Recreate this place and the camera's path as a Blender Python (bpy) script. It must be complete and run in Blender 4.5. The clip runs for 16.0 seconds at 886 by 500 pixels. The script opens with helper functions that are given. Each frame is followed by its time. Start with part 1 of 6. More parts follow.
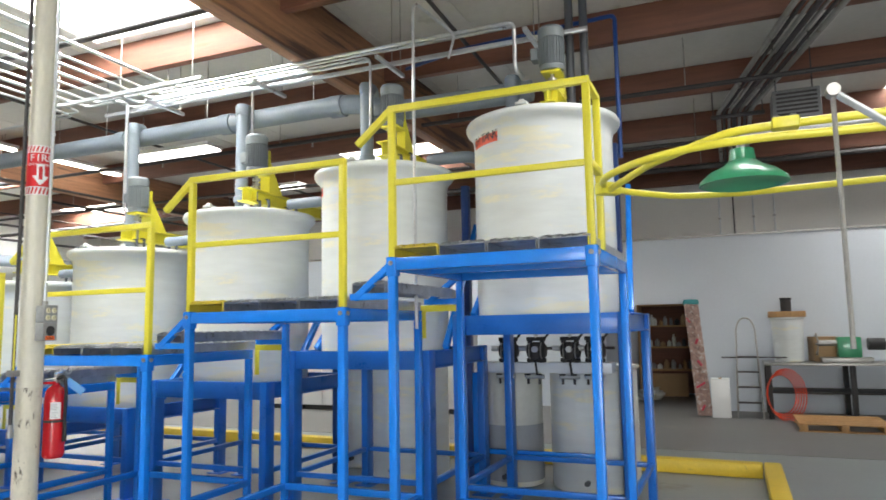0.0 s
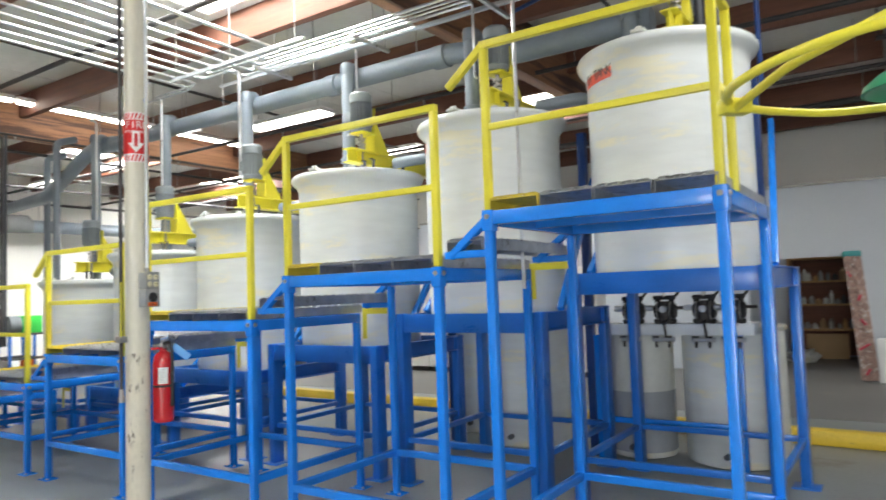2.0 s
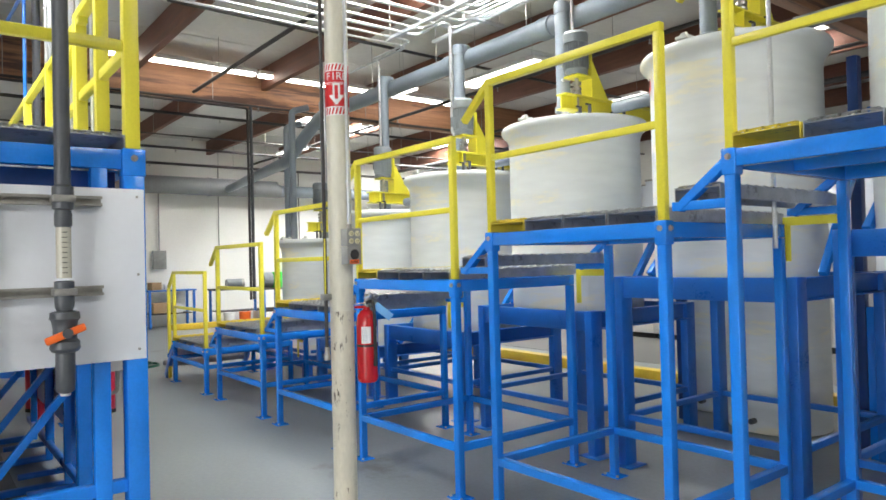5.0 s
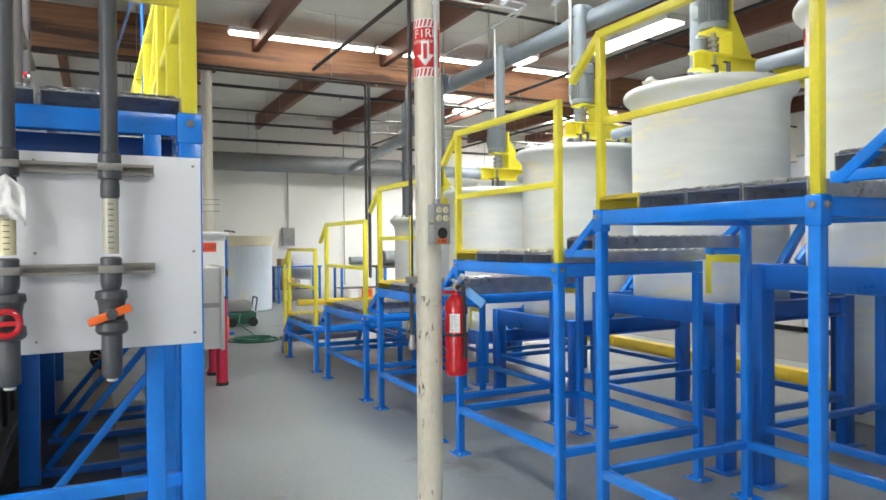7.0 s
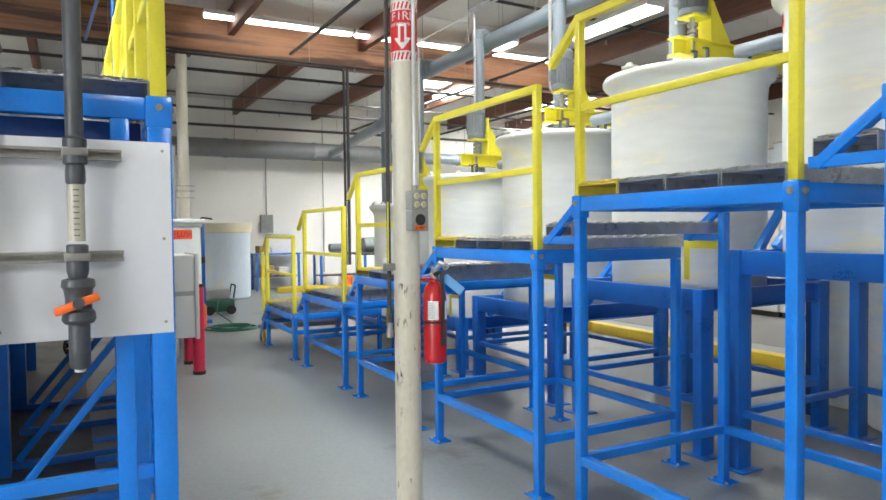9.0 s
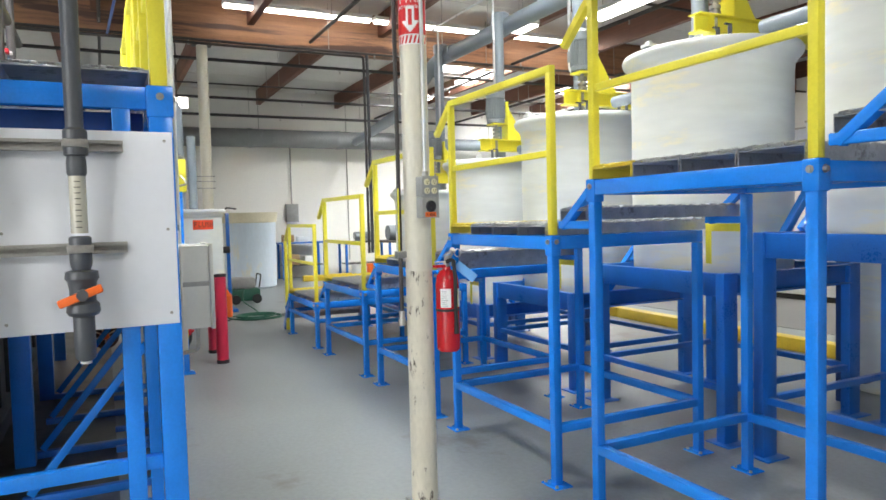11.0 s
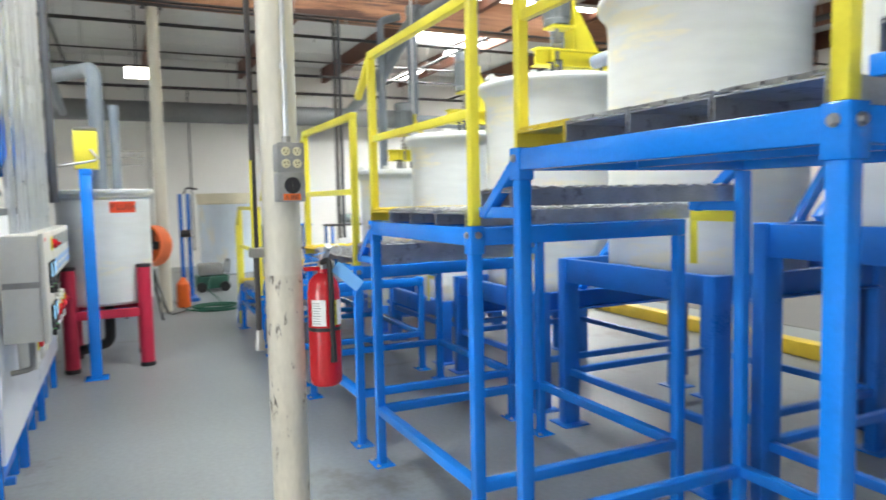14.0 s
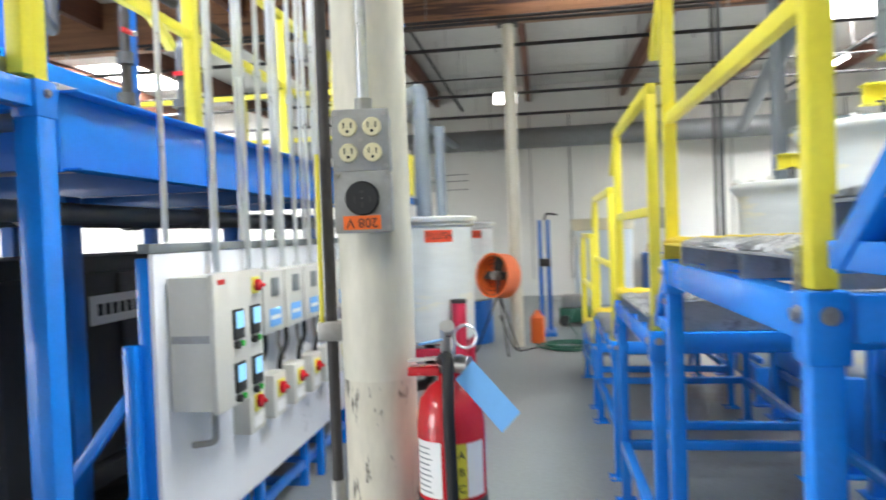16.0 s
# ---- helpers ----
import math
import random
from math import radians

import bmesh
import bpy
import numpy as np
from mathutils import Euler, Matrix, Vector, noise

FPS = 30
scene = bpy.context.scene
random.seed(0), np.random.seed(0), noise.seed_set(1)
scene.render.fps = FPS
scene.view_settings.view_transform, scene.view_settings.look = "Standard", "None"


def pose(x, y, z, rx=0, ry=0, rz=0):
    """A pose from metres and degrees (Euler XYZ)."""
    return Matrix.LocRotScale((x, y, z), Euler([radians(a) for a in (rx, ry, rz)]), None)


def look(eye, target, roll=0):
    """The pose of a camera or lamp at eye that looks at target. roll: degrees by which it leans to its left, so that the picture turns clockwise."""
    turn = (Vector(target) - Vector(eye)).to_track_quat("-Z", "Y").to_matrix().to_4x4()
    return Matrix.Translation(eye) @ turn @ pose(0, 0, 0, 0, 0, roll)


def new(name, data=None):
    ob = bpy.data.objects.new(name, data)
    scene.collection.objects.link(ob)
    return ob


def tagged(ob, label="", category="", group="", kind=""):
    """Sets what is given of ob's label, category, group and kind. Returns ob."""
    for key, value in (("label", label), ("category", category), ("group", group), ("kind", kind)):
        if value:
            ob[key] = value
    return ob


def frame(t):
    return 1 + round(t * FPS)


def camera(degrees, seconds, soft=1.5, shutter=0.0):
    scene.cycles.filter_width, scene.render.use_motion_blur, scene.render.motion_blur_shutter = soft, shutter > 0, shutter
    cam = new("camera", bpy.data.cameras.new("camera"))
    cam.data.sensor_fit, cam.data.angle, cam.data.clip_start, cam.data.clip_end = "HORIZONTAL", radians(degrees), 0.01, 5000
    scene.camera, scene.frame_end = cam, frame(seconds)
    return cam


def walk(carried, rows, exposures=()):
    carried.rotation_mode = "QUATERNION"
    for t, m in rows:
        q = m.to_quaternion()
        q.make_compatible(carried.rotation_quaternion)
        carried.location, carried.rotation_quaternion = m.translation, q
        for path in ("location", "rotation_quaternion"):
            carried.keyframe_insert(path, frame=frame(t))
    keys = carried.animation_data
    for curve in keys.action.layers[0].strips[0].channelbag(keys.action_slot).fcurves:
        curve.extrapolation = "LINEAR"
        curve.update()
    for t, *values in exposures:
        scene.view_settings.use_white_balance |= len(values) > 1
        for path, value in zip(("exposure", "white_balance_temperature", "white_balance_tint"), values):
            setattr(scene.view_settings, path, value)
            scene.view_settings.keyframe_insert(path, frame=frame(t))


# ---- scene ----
cam = camera(65.7, 16.0, soft=1.6, shutter=0.38)
PATH = [
    (0, (0.169, 0.053, 1.628), (-0.598, 1.887, 1.852), -1.0),
    (0.5, (0.188, 0.088, 1.624), (-0.683, 1.875, 1.838), -1.5),
    (1, (0.202, 0.17, 1.616), (-0.754, 1.916, 1.813), -0.7),
    (1.5, (0.142, 0.343, 1.624), (-0.837, 2.079, 1.786), 0.3),
    (2, (0.148, 0.516, 1.616), (-0.961, 2.176, 1.739), -2.0),
    (2.5, (0.163, 0.655, 1.624), (-1.183, 2.13, 1.73), -0.8),
    (3, (0.191, 0.699, 1.607), (-1.278, 2.054, 1.689), -1.5),
    (3.5, (0.172, 0.759, 1.601), (-1.365, 2.038, 1.654), -1.6),
    (6, (-0.359, 1.217, 1.597), (-1.992, 2.372, 1.599), -1.3),
    (6.5, (-0.413, 1.372, 1.596), (-2.175, 2.318, 1.583), -0.2),
    (7, (-0.44, 1.397, 1.596), (-2.222, 2.304, 1.575), -0.5),
    (7.5, (-0.457, 1.419, 1.597), (-2.233, 2.338, 1.56), -0.8),
    (8, (-0.457, 1.425, 1.598), (-2.225, 2.359, 1.549), -0.8),
    (8.5, (-0.458, 1.425, 1.6), (-2.217, 2.375, 1.547), -0.5),
    (9, (-0.471, 1.429, 1.595), (-2.226, 2.385, 1.535), -0.6),
    (11.5, (-0.491, 1.562, 1.59), (-2.287, 2.435, 1.487), -1.6),
    (12, (-0.503, 1.581, 1.585), (-2.298, 2.458, 1.477), -1.6),
    (12.5, (-0.543, 1.632, 1.586), (-2.328, 2.528, 1.47), -1.6),
    (13, (-0.72, 1.8, 1.556), (-2.444, 2.806, 1.433), -0.6),
    (13.5, (-0.949, 2.085, 1.571), (-2.585, 3.226, 1.431), -3.2),
    (14, (-1.187, 2.507, 1.588), (-2.993, 3.351, 1.438), -1.2),
    (14.5, (-1.485, 2.765, 1.576), (-3.382, 3.382, 1.443), -1.9),
    (15, (-1.809, 3.0, 1.547), (-3.731, 3.538, 1.42), -5.5),
    (15.5, (-2.223, 3.295, 1.574), (-4.21, 3.504, 1.475), -3.3),
    (16, (-2.587, 3.417, 1.578), (-4.566, 3.131, 1.534), -2.1),
]
EXPO0, EXPO1, EXPO2, EXPO3, EXPO4 = 0.3, 0.22, 0.31, 0.43, 0.53
KELVIN0, KELVIN1, KELVIN2 = 6640, 6540, 6400
SKY_POWER, DOOR_POWER, TUBE_GLOW = 300, 430, 13.0
walk(cam, [(t, look(eye, target, roll)) for t, eye, target, roll in PATH], [(0, EXPO0, KELVIN0, 10), (3.5, EXPO1, KELVIN0, 10), (8, EXPO2, KELVIN0, 10), (13, EXPO3, KELVIN1, 10), (16, EXPO4, KELVIN2, 10)])

# ---- light ----
world = bpy.data.worlds.new("sky")
scene.world = world
world.use_nodes = True
wn = world.node_tree.nodes
sky = wn.new("ShaderNodeTexSky")
sky.sky_type = "NISHITA"
sky.sun_disc = False
sky.sun_elevation = radians(50)
sky.sun_rotation = radians(200)
wn["Background"].inputs[1].default_value = 0.1
world.node_tree.links.new(sky.outputs[0], wn["Background"].inputs[0])


def area_lamp(name, x, y, z, sx, sy, power, colour, target):
    lamp = bpy.data.lights.new(name, "AREA")
    lamp.shape, lamp.size, lamp.size_y, lamp.energy, lamp.color = "RECTANGLE", sx, sy, power, colour
    ob = new(name, lamp)
    ob.matrix_world = look((x, y, z), target)
    return ob


# most of these openings are added to fill the hall with light
SKYLIGHTS = [(-5.6, 4.92, 2.4, 1.9), (-14.6, 8.75, 2.4, 1.9), (-16.2, -4.6, 2.4, 1.9), (1.2, 4.3, 2.2, 1.9), (-16.2, 13.2, 2.4, 1.9),
             (-5.9, 0.5, 2.2, 1.9), (-5.9, 11.6, 2.2, 1.9), (1.2, -2.4, 2.2, 1.9), (3.6, 12.3, 2.2, 1.9)]
# power factor of each skylight lamp, tuned to balance brightness across the hall
SKY_GAIN = (0.9, 1.9, 2.3, 0.4, 2.0, 1.2, 0.55, 1.0, 0.5)
for (sx, sy, sw, sd), gain in zip(SKYLIGHTS, SKY_GAIN):
    area_lamp("skylight_daylight", sx, sy, 5.5, sw, sd, SKY_POWER * gain, (0.93, 0.98, 1.0), (sx, sy, 0))
# daylight through the loading door behind the walk's start
area_lamp("door_daylight", 2.6, -6.9, 1.9, 4.2, 3.4, DOOR_POWER, (0.95, 0.98, 1.0), (2.6, 5, 1.6))


# ---- materials ----
def material(name, colour, rough=0.5, metal=0.0, var=0.12, scale=3.0, fine=60.0, bump=0.02, stain=None, stain_at=0.62, stain_scale=2.5,
             gloss_var=0.1, coat=0.0, spread=0.0, stretch=(1, 1, 1), transmit=0.0, sub=0.0):
    m = bpy.data.materials.new(name)
    m.use_nodes = True
    nt = m.node_tree
    n, l = nt.nodes, nt.links
    b = n["Principled BSDF"]
    tc = n.new("ShaderNodeTexCoord")
    mp = n.new("ShaderNodeMapping")
    mp.inputs["Scale"].default_value = stretch
    l.new(tc.outputs["Object"], mp.inputs[0])
    big = n.new("ShaderNodeTexNoise")
    big.inputs["Scale"].default_value, big.inputs["Detail"].default_value = scale, 5
    l.new(mp.outputs[0], big.inputs["Vector"])
    small = n.new("ShaderNodeTexNoise")
    small.inputs["Scale"].default_value, small.inputs["Detail"].default_value = fine, 3
    l.new(mp.outputs[0], small.inputs["Vector"])
    mixer = n.new("ShaderNodeMath")
    mixer.operation = "MULTIPLY_ADD"
    mixer.inputs[1].default_value = 0.65
    l.new(big.outputs[0], mixer.inputs[0])
    half = n.new("ShaderNodeMath")
    half.operation = "MULTIPLY"
    half.inputs[1].default_value = 0.35
    l.new(small.outputs[0], half.inputs[0])
    l.new(half.outputs[0], mixer.inputs[2])
    ramp = n.new("ShaderNodeValToRGB")
    e = ramp.color_ramp.elements
    e[0].position, e[1].position = 0.3, 0.7
    e[0].color = (*[max(0, c * (1 - var)) for c in colour], 1)
    e[1].color = (*[min(1, c * (1 + var)) for c in colour], 1)
    l.new(mixer.outputs[0], ramp.inputs[0])
    out = ramp.outputs[0]
    if spread:
        info = n.new("ShaderNodeObjectInfo")
        hs = n.new("ShaderNodeHueSaturation")
        mr = n.new("ShaderNodeMapRange")
        mr.inputs[3].default_value, mr.inputs[4].default_value = 1 - spread, 1 + spread
        l.new(info.outputs["Random"], mr.inputs[0])
        l.new(mr.outputs[0], hs.inputs["Value"])
        l.new(out, hs.inputs["Color"])
        out = hs.outputs[0]
    if stain:
        sn = n.new("ShaderNodeTexNoise")
        sn.inputs["Scale"].default_value, sn.inputs["Detail"].default_value = stain_scale, 8
        sn.inputs["Roughness"].default_value = 0.65
        l.new(mp.outputs[0], sn.inputs["Vector"])
        sr = n.new("ShaderNodeValToRGB")
        sr.color_ramp.elements[0].position, sr.color_ramp.elements[1].position = stain_at, stain_at + 0.07
        l.new(sn.outputs[0], sr.inputs[0])
        mx = n.new("ShaderNodeMix")
        mx.data_type = "RGBA"
        l.new(sr.outputs[0], mx.inputs[0])
        l.new(out, mx.inputs[6])
        mx.inputs[7].default_value = (*stain, 1)
        out = mx.outputs[2]
    l.new(out, b.inputs["Base Color"])
    b.inputs["Metallic"].default_value = metal
    b.inputs["Coat Weight"].default_value = coat
    if transmit:
        b.inputs["Transmission Weight"].default_value = transmit
    if sub:
        b.inputs["Subsurface Weight"].default_value = sub
        b.inputs["Subsurface Radius"].default_value = (0.05, 0.05, 0.045)
    rr = n.new("ShaderNodeMapRange")
    rr.inputs[3].default_value, rr.inputs[4].default_value = max(0.02, rough - gloss_var), min(1, rough + gloss_var)
    l.new(mixer.outputs[0], rr.inputs[0])
    l.new(rr.outputs[0], b.inputs["Roughness"])
    if bump:
        bp = n.new("ShaderNodeBump")
        bp.inputs["Strength"].default_value, bp.inputs["Distance"].default_value = 0.5, bump
        l.new(mixer.outputs[0], bp.inputs["Height"])
        l.new(bp.outputs[0], b.inputs["Normal"])
    return m


def glow(name, colour, strength):
    m = bpy.data.materials.new(name)
    m.use_nodes = True
    b = m.node_tree.nodes["Principled BSDF"]
    b.inputs["Base Color"].default_value = (*colour, 1)
    b.inputs["Emission Color"].default_value = (*colour, 1)
    b.inputs["Emission Strength"].default_value = strength
    return m


BLUE = material("blue_paint", (0.008, 0.205, 0.73), 0.24, var=0.14, scale=4, fine=90, bump=0.0015, stain=(0.03, 0.09, 0.26), stain_at=0.72, stain_scale=14, coat=0.25, gloss_var=0.08)
NAVY = material("navy_paint", (0.008, 0.045, 0.19), 0.35, var=0.18, scale=4, fine=80, bump=0.0015)
BLUE_DARK = material("dark_blue_paint", (0.008, 0.135, 0.52), 0.3, var=0.16, scale=4, fine=90, bump=0.0015, stain=(0.04, 0.05, 0.09), stain_at=0.7, stain_scale=12, coat=0.15)
YELLOW = material("yellow_paint", (0.72, 0.64, 0.05), 0.36, var=0.1, scale=5, fine=80, bump=0.0015, stain=(0.42, 0.33, 0.05), stain_at=0.72, stain_scale=16)
YELLOW_FRP = material("yellow_fibreglass_grating", (0.62, 0.48, 0.04), 0.6, var=0.2, scale=9, fine=120, bump=0.003, stain=(0.25, 0.2, 0.06), stain_at=0.62, stain_scale=8)
GRIP = material("grey_grip_steel", (0.42, 0.43, 0.44), 0.34, metal=0.72, var=0.3, scale=8, fine=120, bump=0.002, stain=(0.24, 0.235, 0.23), stain_at=0.57, stain_scale=10)
POLY = material("white_polyethylene", (0.66, 0.69, 0.685), 0.34, var=0.11, scale=1.3, fine=7, bump=0.004, stain=(0.76, 0.73, 0.58), stain_at=0.55, stain_scale=1.5, sub=0.15, stretch=(0.55, 0.55, 2.4))
POLY_DIRTY = material("stained_polyethylene", (0.58, 0.59, 0.55), 0.5, var=0.1, scale=2.2, fine=22, bump=0.004, stain=(0.55, 0.49, 0.3), stain_at=0.58, stain_scale=2.2)
LIQUID = material("grey_process_liquid", (0.32, 0.34, 0.36), 0.2, var=0.1, bump=0.0)
CONCRETE = material("sealed_concrete", (0.205, 0.22, 0.222), 0.40, var=0.26, scale=0.55, fine=30, bump=0.002, stain=(0.145, 0.14, 0.125), stain_at=0.6, stain_scale=0.9, gloss_var=0.14)
CONCRETE_BARE = material("bare_worn_concrete", (0.155, 0.15, 0.143), 0.5, var=0.2, scale=0.8, fine=24, bump=0.003, stain=(0.2, 0.185, 0.165), stain_at=0.6, stain_scale=0.8)
# stained concrete; the shade under the platform is part of its dark colour
CONCRETE_SHADED = material("stained_shaded_concrete", (0.075, 0.07, 0.064), 0.4, var=0.35, scale=1.8, fine=30, bump=0.004, stain=(0.03, 0.027, 0.025), stain_at=0.5, stain_scale=2.2)
WALL = material("off_white_painted_wall", (0.82, 0.805, 0.76), 0.7, var=0.05, scale=0.6, fine=20, bump=0.004, stain=(0.62, 0.59, 0.52), stain_at=0.68, stain_scale=0.8)
WALL_GREY = material("pale_grey_painted_wall", (0.60, 0.645, 0.70), 0.65, var=0.04, scale=0.6, fine=20, bump=0.003, stain=(0.5, 0.52, 0.54), stain_at=0.7, stain_scale=0.8)
ROOF = material("white_foil_insulation", (0.66, 0.65, 0.62), 0.55, var=0.1, scale=1.2, fine=12, bump=0.03, stain=(0.45, 0.43, 0.39), stain_at=0.66, stain_scale=0.9)
GLULAM = material("brown_stained_timber", (0.30, 0.145, 0.075), 0.6, var=0.4, scale=3, fine=40, bump=0.006, stretch=(6, 0.35, 6), stain=(0.085, 0.042, 0.03), stain_at=0.54, stain_scale=0.9)
PURLIN = material("red_brown_timber", (0.165, 0.066, 0.04), 0.65, var=0.3, scale=3, fine=40, bump=0.005, stretch=(0.5, 6, 6), stain=(0.16, 0.06, 0.03), stain_at=0.6)
PVC = material("grey_pvc", (0.20, 0.235, 0.27), 0.42, var=0.12, scale=3, fine=40, bump=0.002, stain=(0.14, 0.16, 0.185), stain_at=0.66)
PVC_DARK = material("dark_grey_pvc", (0.07, 0.075, 0.085), 0.38, var=0.15, scale=4, fine=50, bump=0.002)
DUCT = material("grey_duct", (0.19, 0.195, 0.20), 0.45, var=0.14, scale=1.5, fine=20, bump=0.004, stain=(0.3, 0.3, 0.3), stain_at=0.66)
GALV = material("galvanised_steel", (0.62, 0.645, 0.66), 0.3, metal=0.85, var=0.12, scale=9, fine=90, bump=0.001)
STEEL_DARK = material("dark_pipe_steel", (0.05, 0.045, 0.045), 0.55, metal=0.3, var=0.3, scale=6, fine=60, bump=0.002)
STEEL = material("dull_steel", (0.36, 0.35, 0.33), 0.4, metal=0.8, var=0.2, scale=8, fine=80, bump=0.001, stain=(0.2, 0.15, 0.1), stain_at=0.66)
MOTOR = material("grey_motor_paint", (0.17, 0.19, 0.20), 0.45, var=0.15, scale=6, fine=60, bump=0.002)
CREAM = material("chipped_cream_paint", (0.60, 0.56, 0.455), 0.42, var=0.16, scale=4, fine=40, bump=0.004, stain=(0.075, 0.055, 0.045), stain_at=0.595, stain_scale=15, stretch=(1.6, 1.6, 0.6))
CREAM_HIGH = material("cream_column_paint", (0.63, 0.60, 0.50), 0.42, var=0.13, scale=3, fine=40, bump=0.002, stain=(0.5, 0.45, 0.36), stain_at=0.68, stain_scale=4, stretch=(1.5, 1.5, 0.5))
RED = material("red_enamel", (0.52, 0.012, 0.02), 0.25, var=0.08, scale=5, fine=60, bump=0.001, coat=0.4)
RED_STAND = material("crimson_paint", (0.48, 0.02, 0.055), 0.4, var=0.14, scale=5, fine=60, bump=0.003, stain=(0.2, 0.02, 0.03), stain_at=0.68, stain_scale=6)
BLACK = material("black_rubber", (0.016, 0.016, 0.017), 0.6, var=0.25, scale=6, fine=60, bump=0.002)
BLACK_TANK = material("black_polyethylene", (0.032, 0.033, 0.035), 0.45, var=0.3, scale=2, fine=25, bump=0.004, stain=(0.06, 0.06, 0.06), stain_at=0.68)
WHITE_BOARD = material("white_plastic_sheet", (0.76, 0.78, 0.83), 0.3, var=0.03, scale=1.4, fine=30, bump=0.001, stain=(0.58, 0.6, 0.63), stain_at=0.68)
LIGHT_GREY = material("light_grey_enclosure", (0.60, 0.59, 0.54), 0.4, var=0.05, scale=3, fine=50, bump=0.001)
GREY_CAST = material("cast_grey_box", (0.30, 0.30, 0.285), 0.5, metal=0.2, var=0.18, scale=9, fine=70, bump=0.002)
IVORY = material("ivory_plastic", (0.72, 0.66, 0.42), 0.35, var=0.05, bump=0.0005)
ORANGE = material("orange_plastic", (0.85, 0.15, 0.02), 0.4, var=0.1, scale=6, bump=0.001)
SIGN_RED = material("red_sign_vinyl", (0.62, 0.02, 0.025), 0.35, var=0.06, bump=0.0005)
SIGN_WHITE = material("white_sign_vinyl", (0.8, 0.8, 0.79), 0.35, var=0.04, bump=0.0005)
SIGN_ORANGE = material("red_orange_label", (0.72, 0.07, 0.025), 0.45, var=0.12, scale=9, bump=0.0005)
BLUE_TAG = material("blue_paper_tag", (0.16, 0.42, 0.8), 0.7, var=0.06, bump=0.001)
SCREEN = glow("blue_display", (0.22, 0.5, 0.75), 0.55)
GREEN = material("green_enamel", (0.03, 0.28, 0.13), 0.34, var=0.1, scale=6, bump=0.002, coat=0.4, stain=(0.10, 0.33, 0.17), stain_at=0.66, stain_scale=5)
GREEN_DARK = material("dark_green_plastic", (0.012, 0.10, 0.06), 0.45, var=0.2, scale=6, bump=0.002)
POLY_BLUE = material("bluish_translucent_polyethylene", (0.52, 0.59, 0.66), 0.42, var=0.1, scale=1.5, fine=14, bump=0.004, stain=(0.62, 0.6, 0.52), stain_at=0.57, stain_scale=1.4, stretch=(1.4, 1.4, 0.5))
GREEN_BRIGHT = material("bright_green_paint", (0.03, 0.45, 0.06), 0.4, var=0.1)
WOOD = material("pine_board", (0.40, 0.22, 0.085), 0.6, var=0.25, scale=3, fine=40, bump=0.004, stretch=(6, 6, 0.7))
CARDBOARD = material("brown_cardboard", (0.36, 0.23, 0.12), 0.8, var=0.12, bump=0.002)
CURB = material("yellow_curb_paint", (0.62, 0.43, 0.03), 0.5, var=0.16, scale=3, fine=40, bump=0.006, stain=(0.35, 0.24, 0.05), stain_at=0.63, stain_scale=4)
CLEAR = material("clear_sight_tube", (0.66, 0.63, 0.52), 0.12, var=0.06, bump=0.0, transmit=0.35)
NETTING = material("mottled_netting", (0.30, 0.20, 0.17), 0.8, var=0.5, scale=9, fine=40, bump=0.02, stain=(0.55, 0.5, 0.46), stain_at=0.55, stain_scale=12)
IVORY_POLY = material("yellowed_polyethylene", (0.66, 0.60, 0.44), 0.45, var=0.12, scale=3, fine=20, bump=0.003)
TEAL = material("teal_plastic", (0.04, 0.27, 0.28), 0.5)
TUBE_LIGHT = glow("fluorescent_tube", (1.0, 0.97, 0.9), TUBE_GLOW)
PANEL_LIGHT = glow("fluorescent_diffuser", (1.0, 0.98, 0.95), 6.0)
DIFFUSER = glow("skylight_diffuser", (1.0, 0.985, 0.96), 3.4)
WHITE_LAMP = glow("led_lens", (1.0, 0.97, 0.9), 5.0)


# ---- mesh helpers ----
def box(bm, x0, x1, y0, y1, z0, z1, bevel=0.0, m=None):
    r = bmesh.ops.create_cube(bm, size=1, matrix=Matrix.Translation(((x0 + x1) / 2, (y0 + y1) / 2, (z0 + z1) / 2)) @ Matrix.Diagonal((abs(x1 - x0), abs(y1 - y0), abs(z1 - z0), 1)))
    vs = r["verts"]
    if bevel:
        es = list({e for v in vs for e in v.link_edges})
        r2 = bmesh.ops.bevel(bm, geom=es, offset=bevel, segments=2, affect="EDGES", profile=0.5)
        vs = list({v for f in r2["faces"] for v in f.verts} | {v for v in vs if v.is_valid})
    if m is not None:
        bmesh.ops.transform(bm, matrix=m, verts=vs)
    return bm


def bar(bm, p0, p1, w, h=None, bevel=0.004, up=(0, 0, 1)):
    """A square bar between two points."""
    h = h or w
    p0, p1 = Vector(p0), Vector(p1)
    d = p1 - p0
    n = d.length
    z = d.normalized()
    u = Vector(up)
    if abs(z.dot(u)) > 0.98:
        u = Vector((0, 1, 0))
    x = u.cross(z).normalized()
    y = z.cross(x)
    m = Matrix((x, y, z)).transposed().to_4x4()
    m.translation = p0
    return box(bm, -w / 2, w / 2, -h / 2, h / 2, 0, n, bevel, m)


def cyl(bm, p0, p1, r, seg=20, r2=None, bevel=0.0):
    p0, p1 = Vector(p0), Vector(p1)
    d = p1 - p0
    m = Matrix.Translation((p0 + p1) / 2) @ d.to_track_quat("Z", "Y").to_matrix().to_4x4()
    bmesh.ops.create_cone(bm, cap_ends=True, segments=seg, radius1=r, radius2=r if r2 is None else r2, depth=d.length, matrix=m)
    return bm


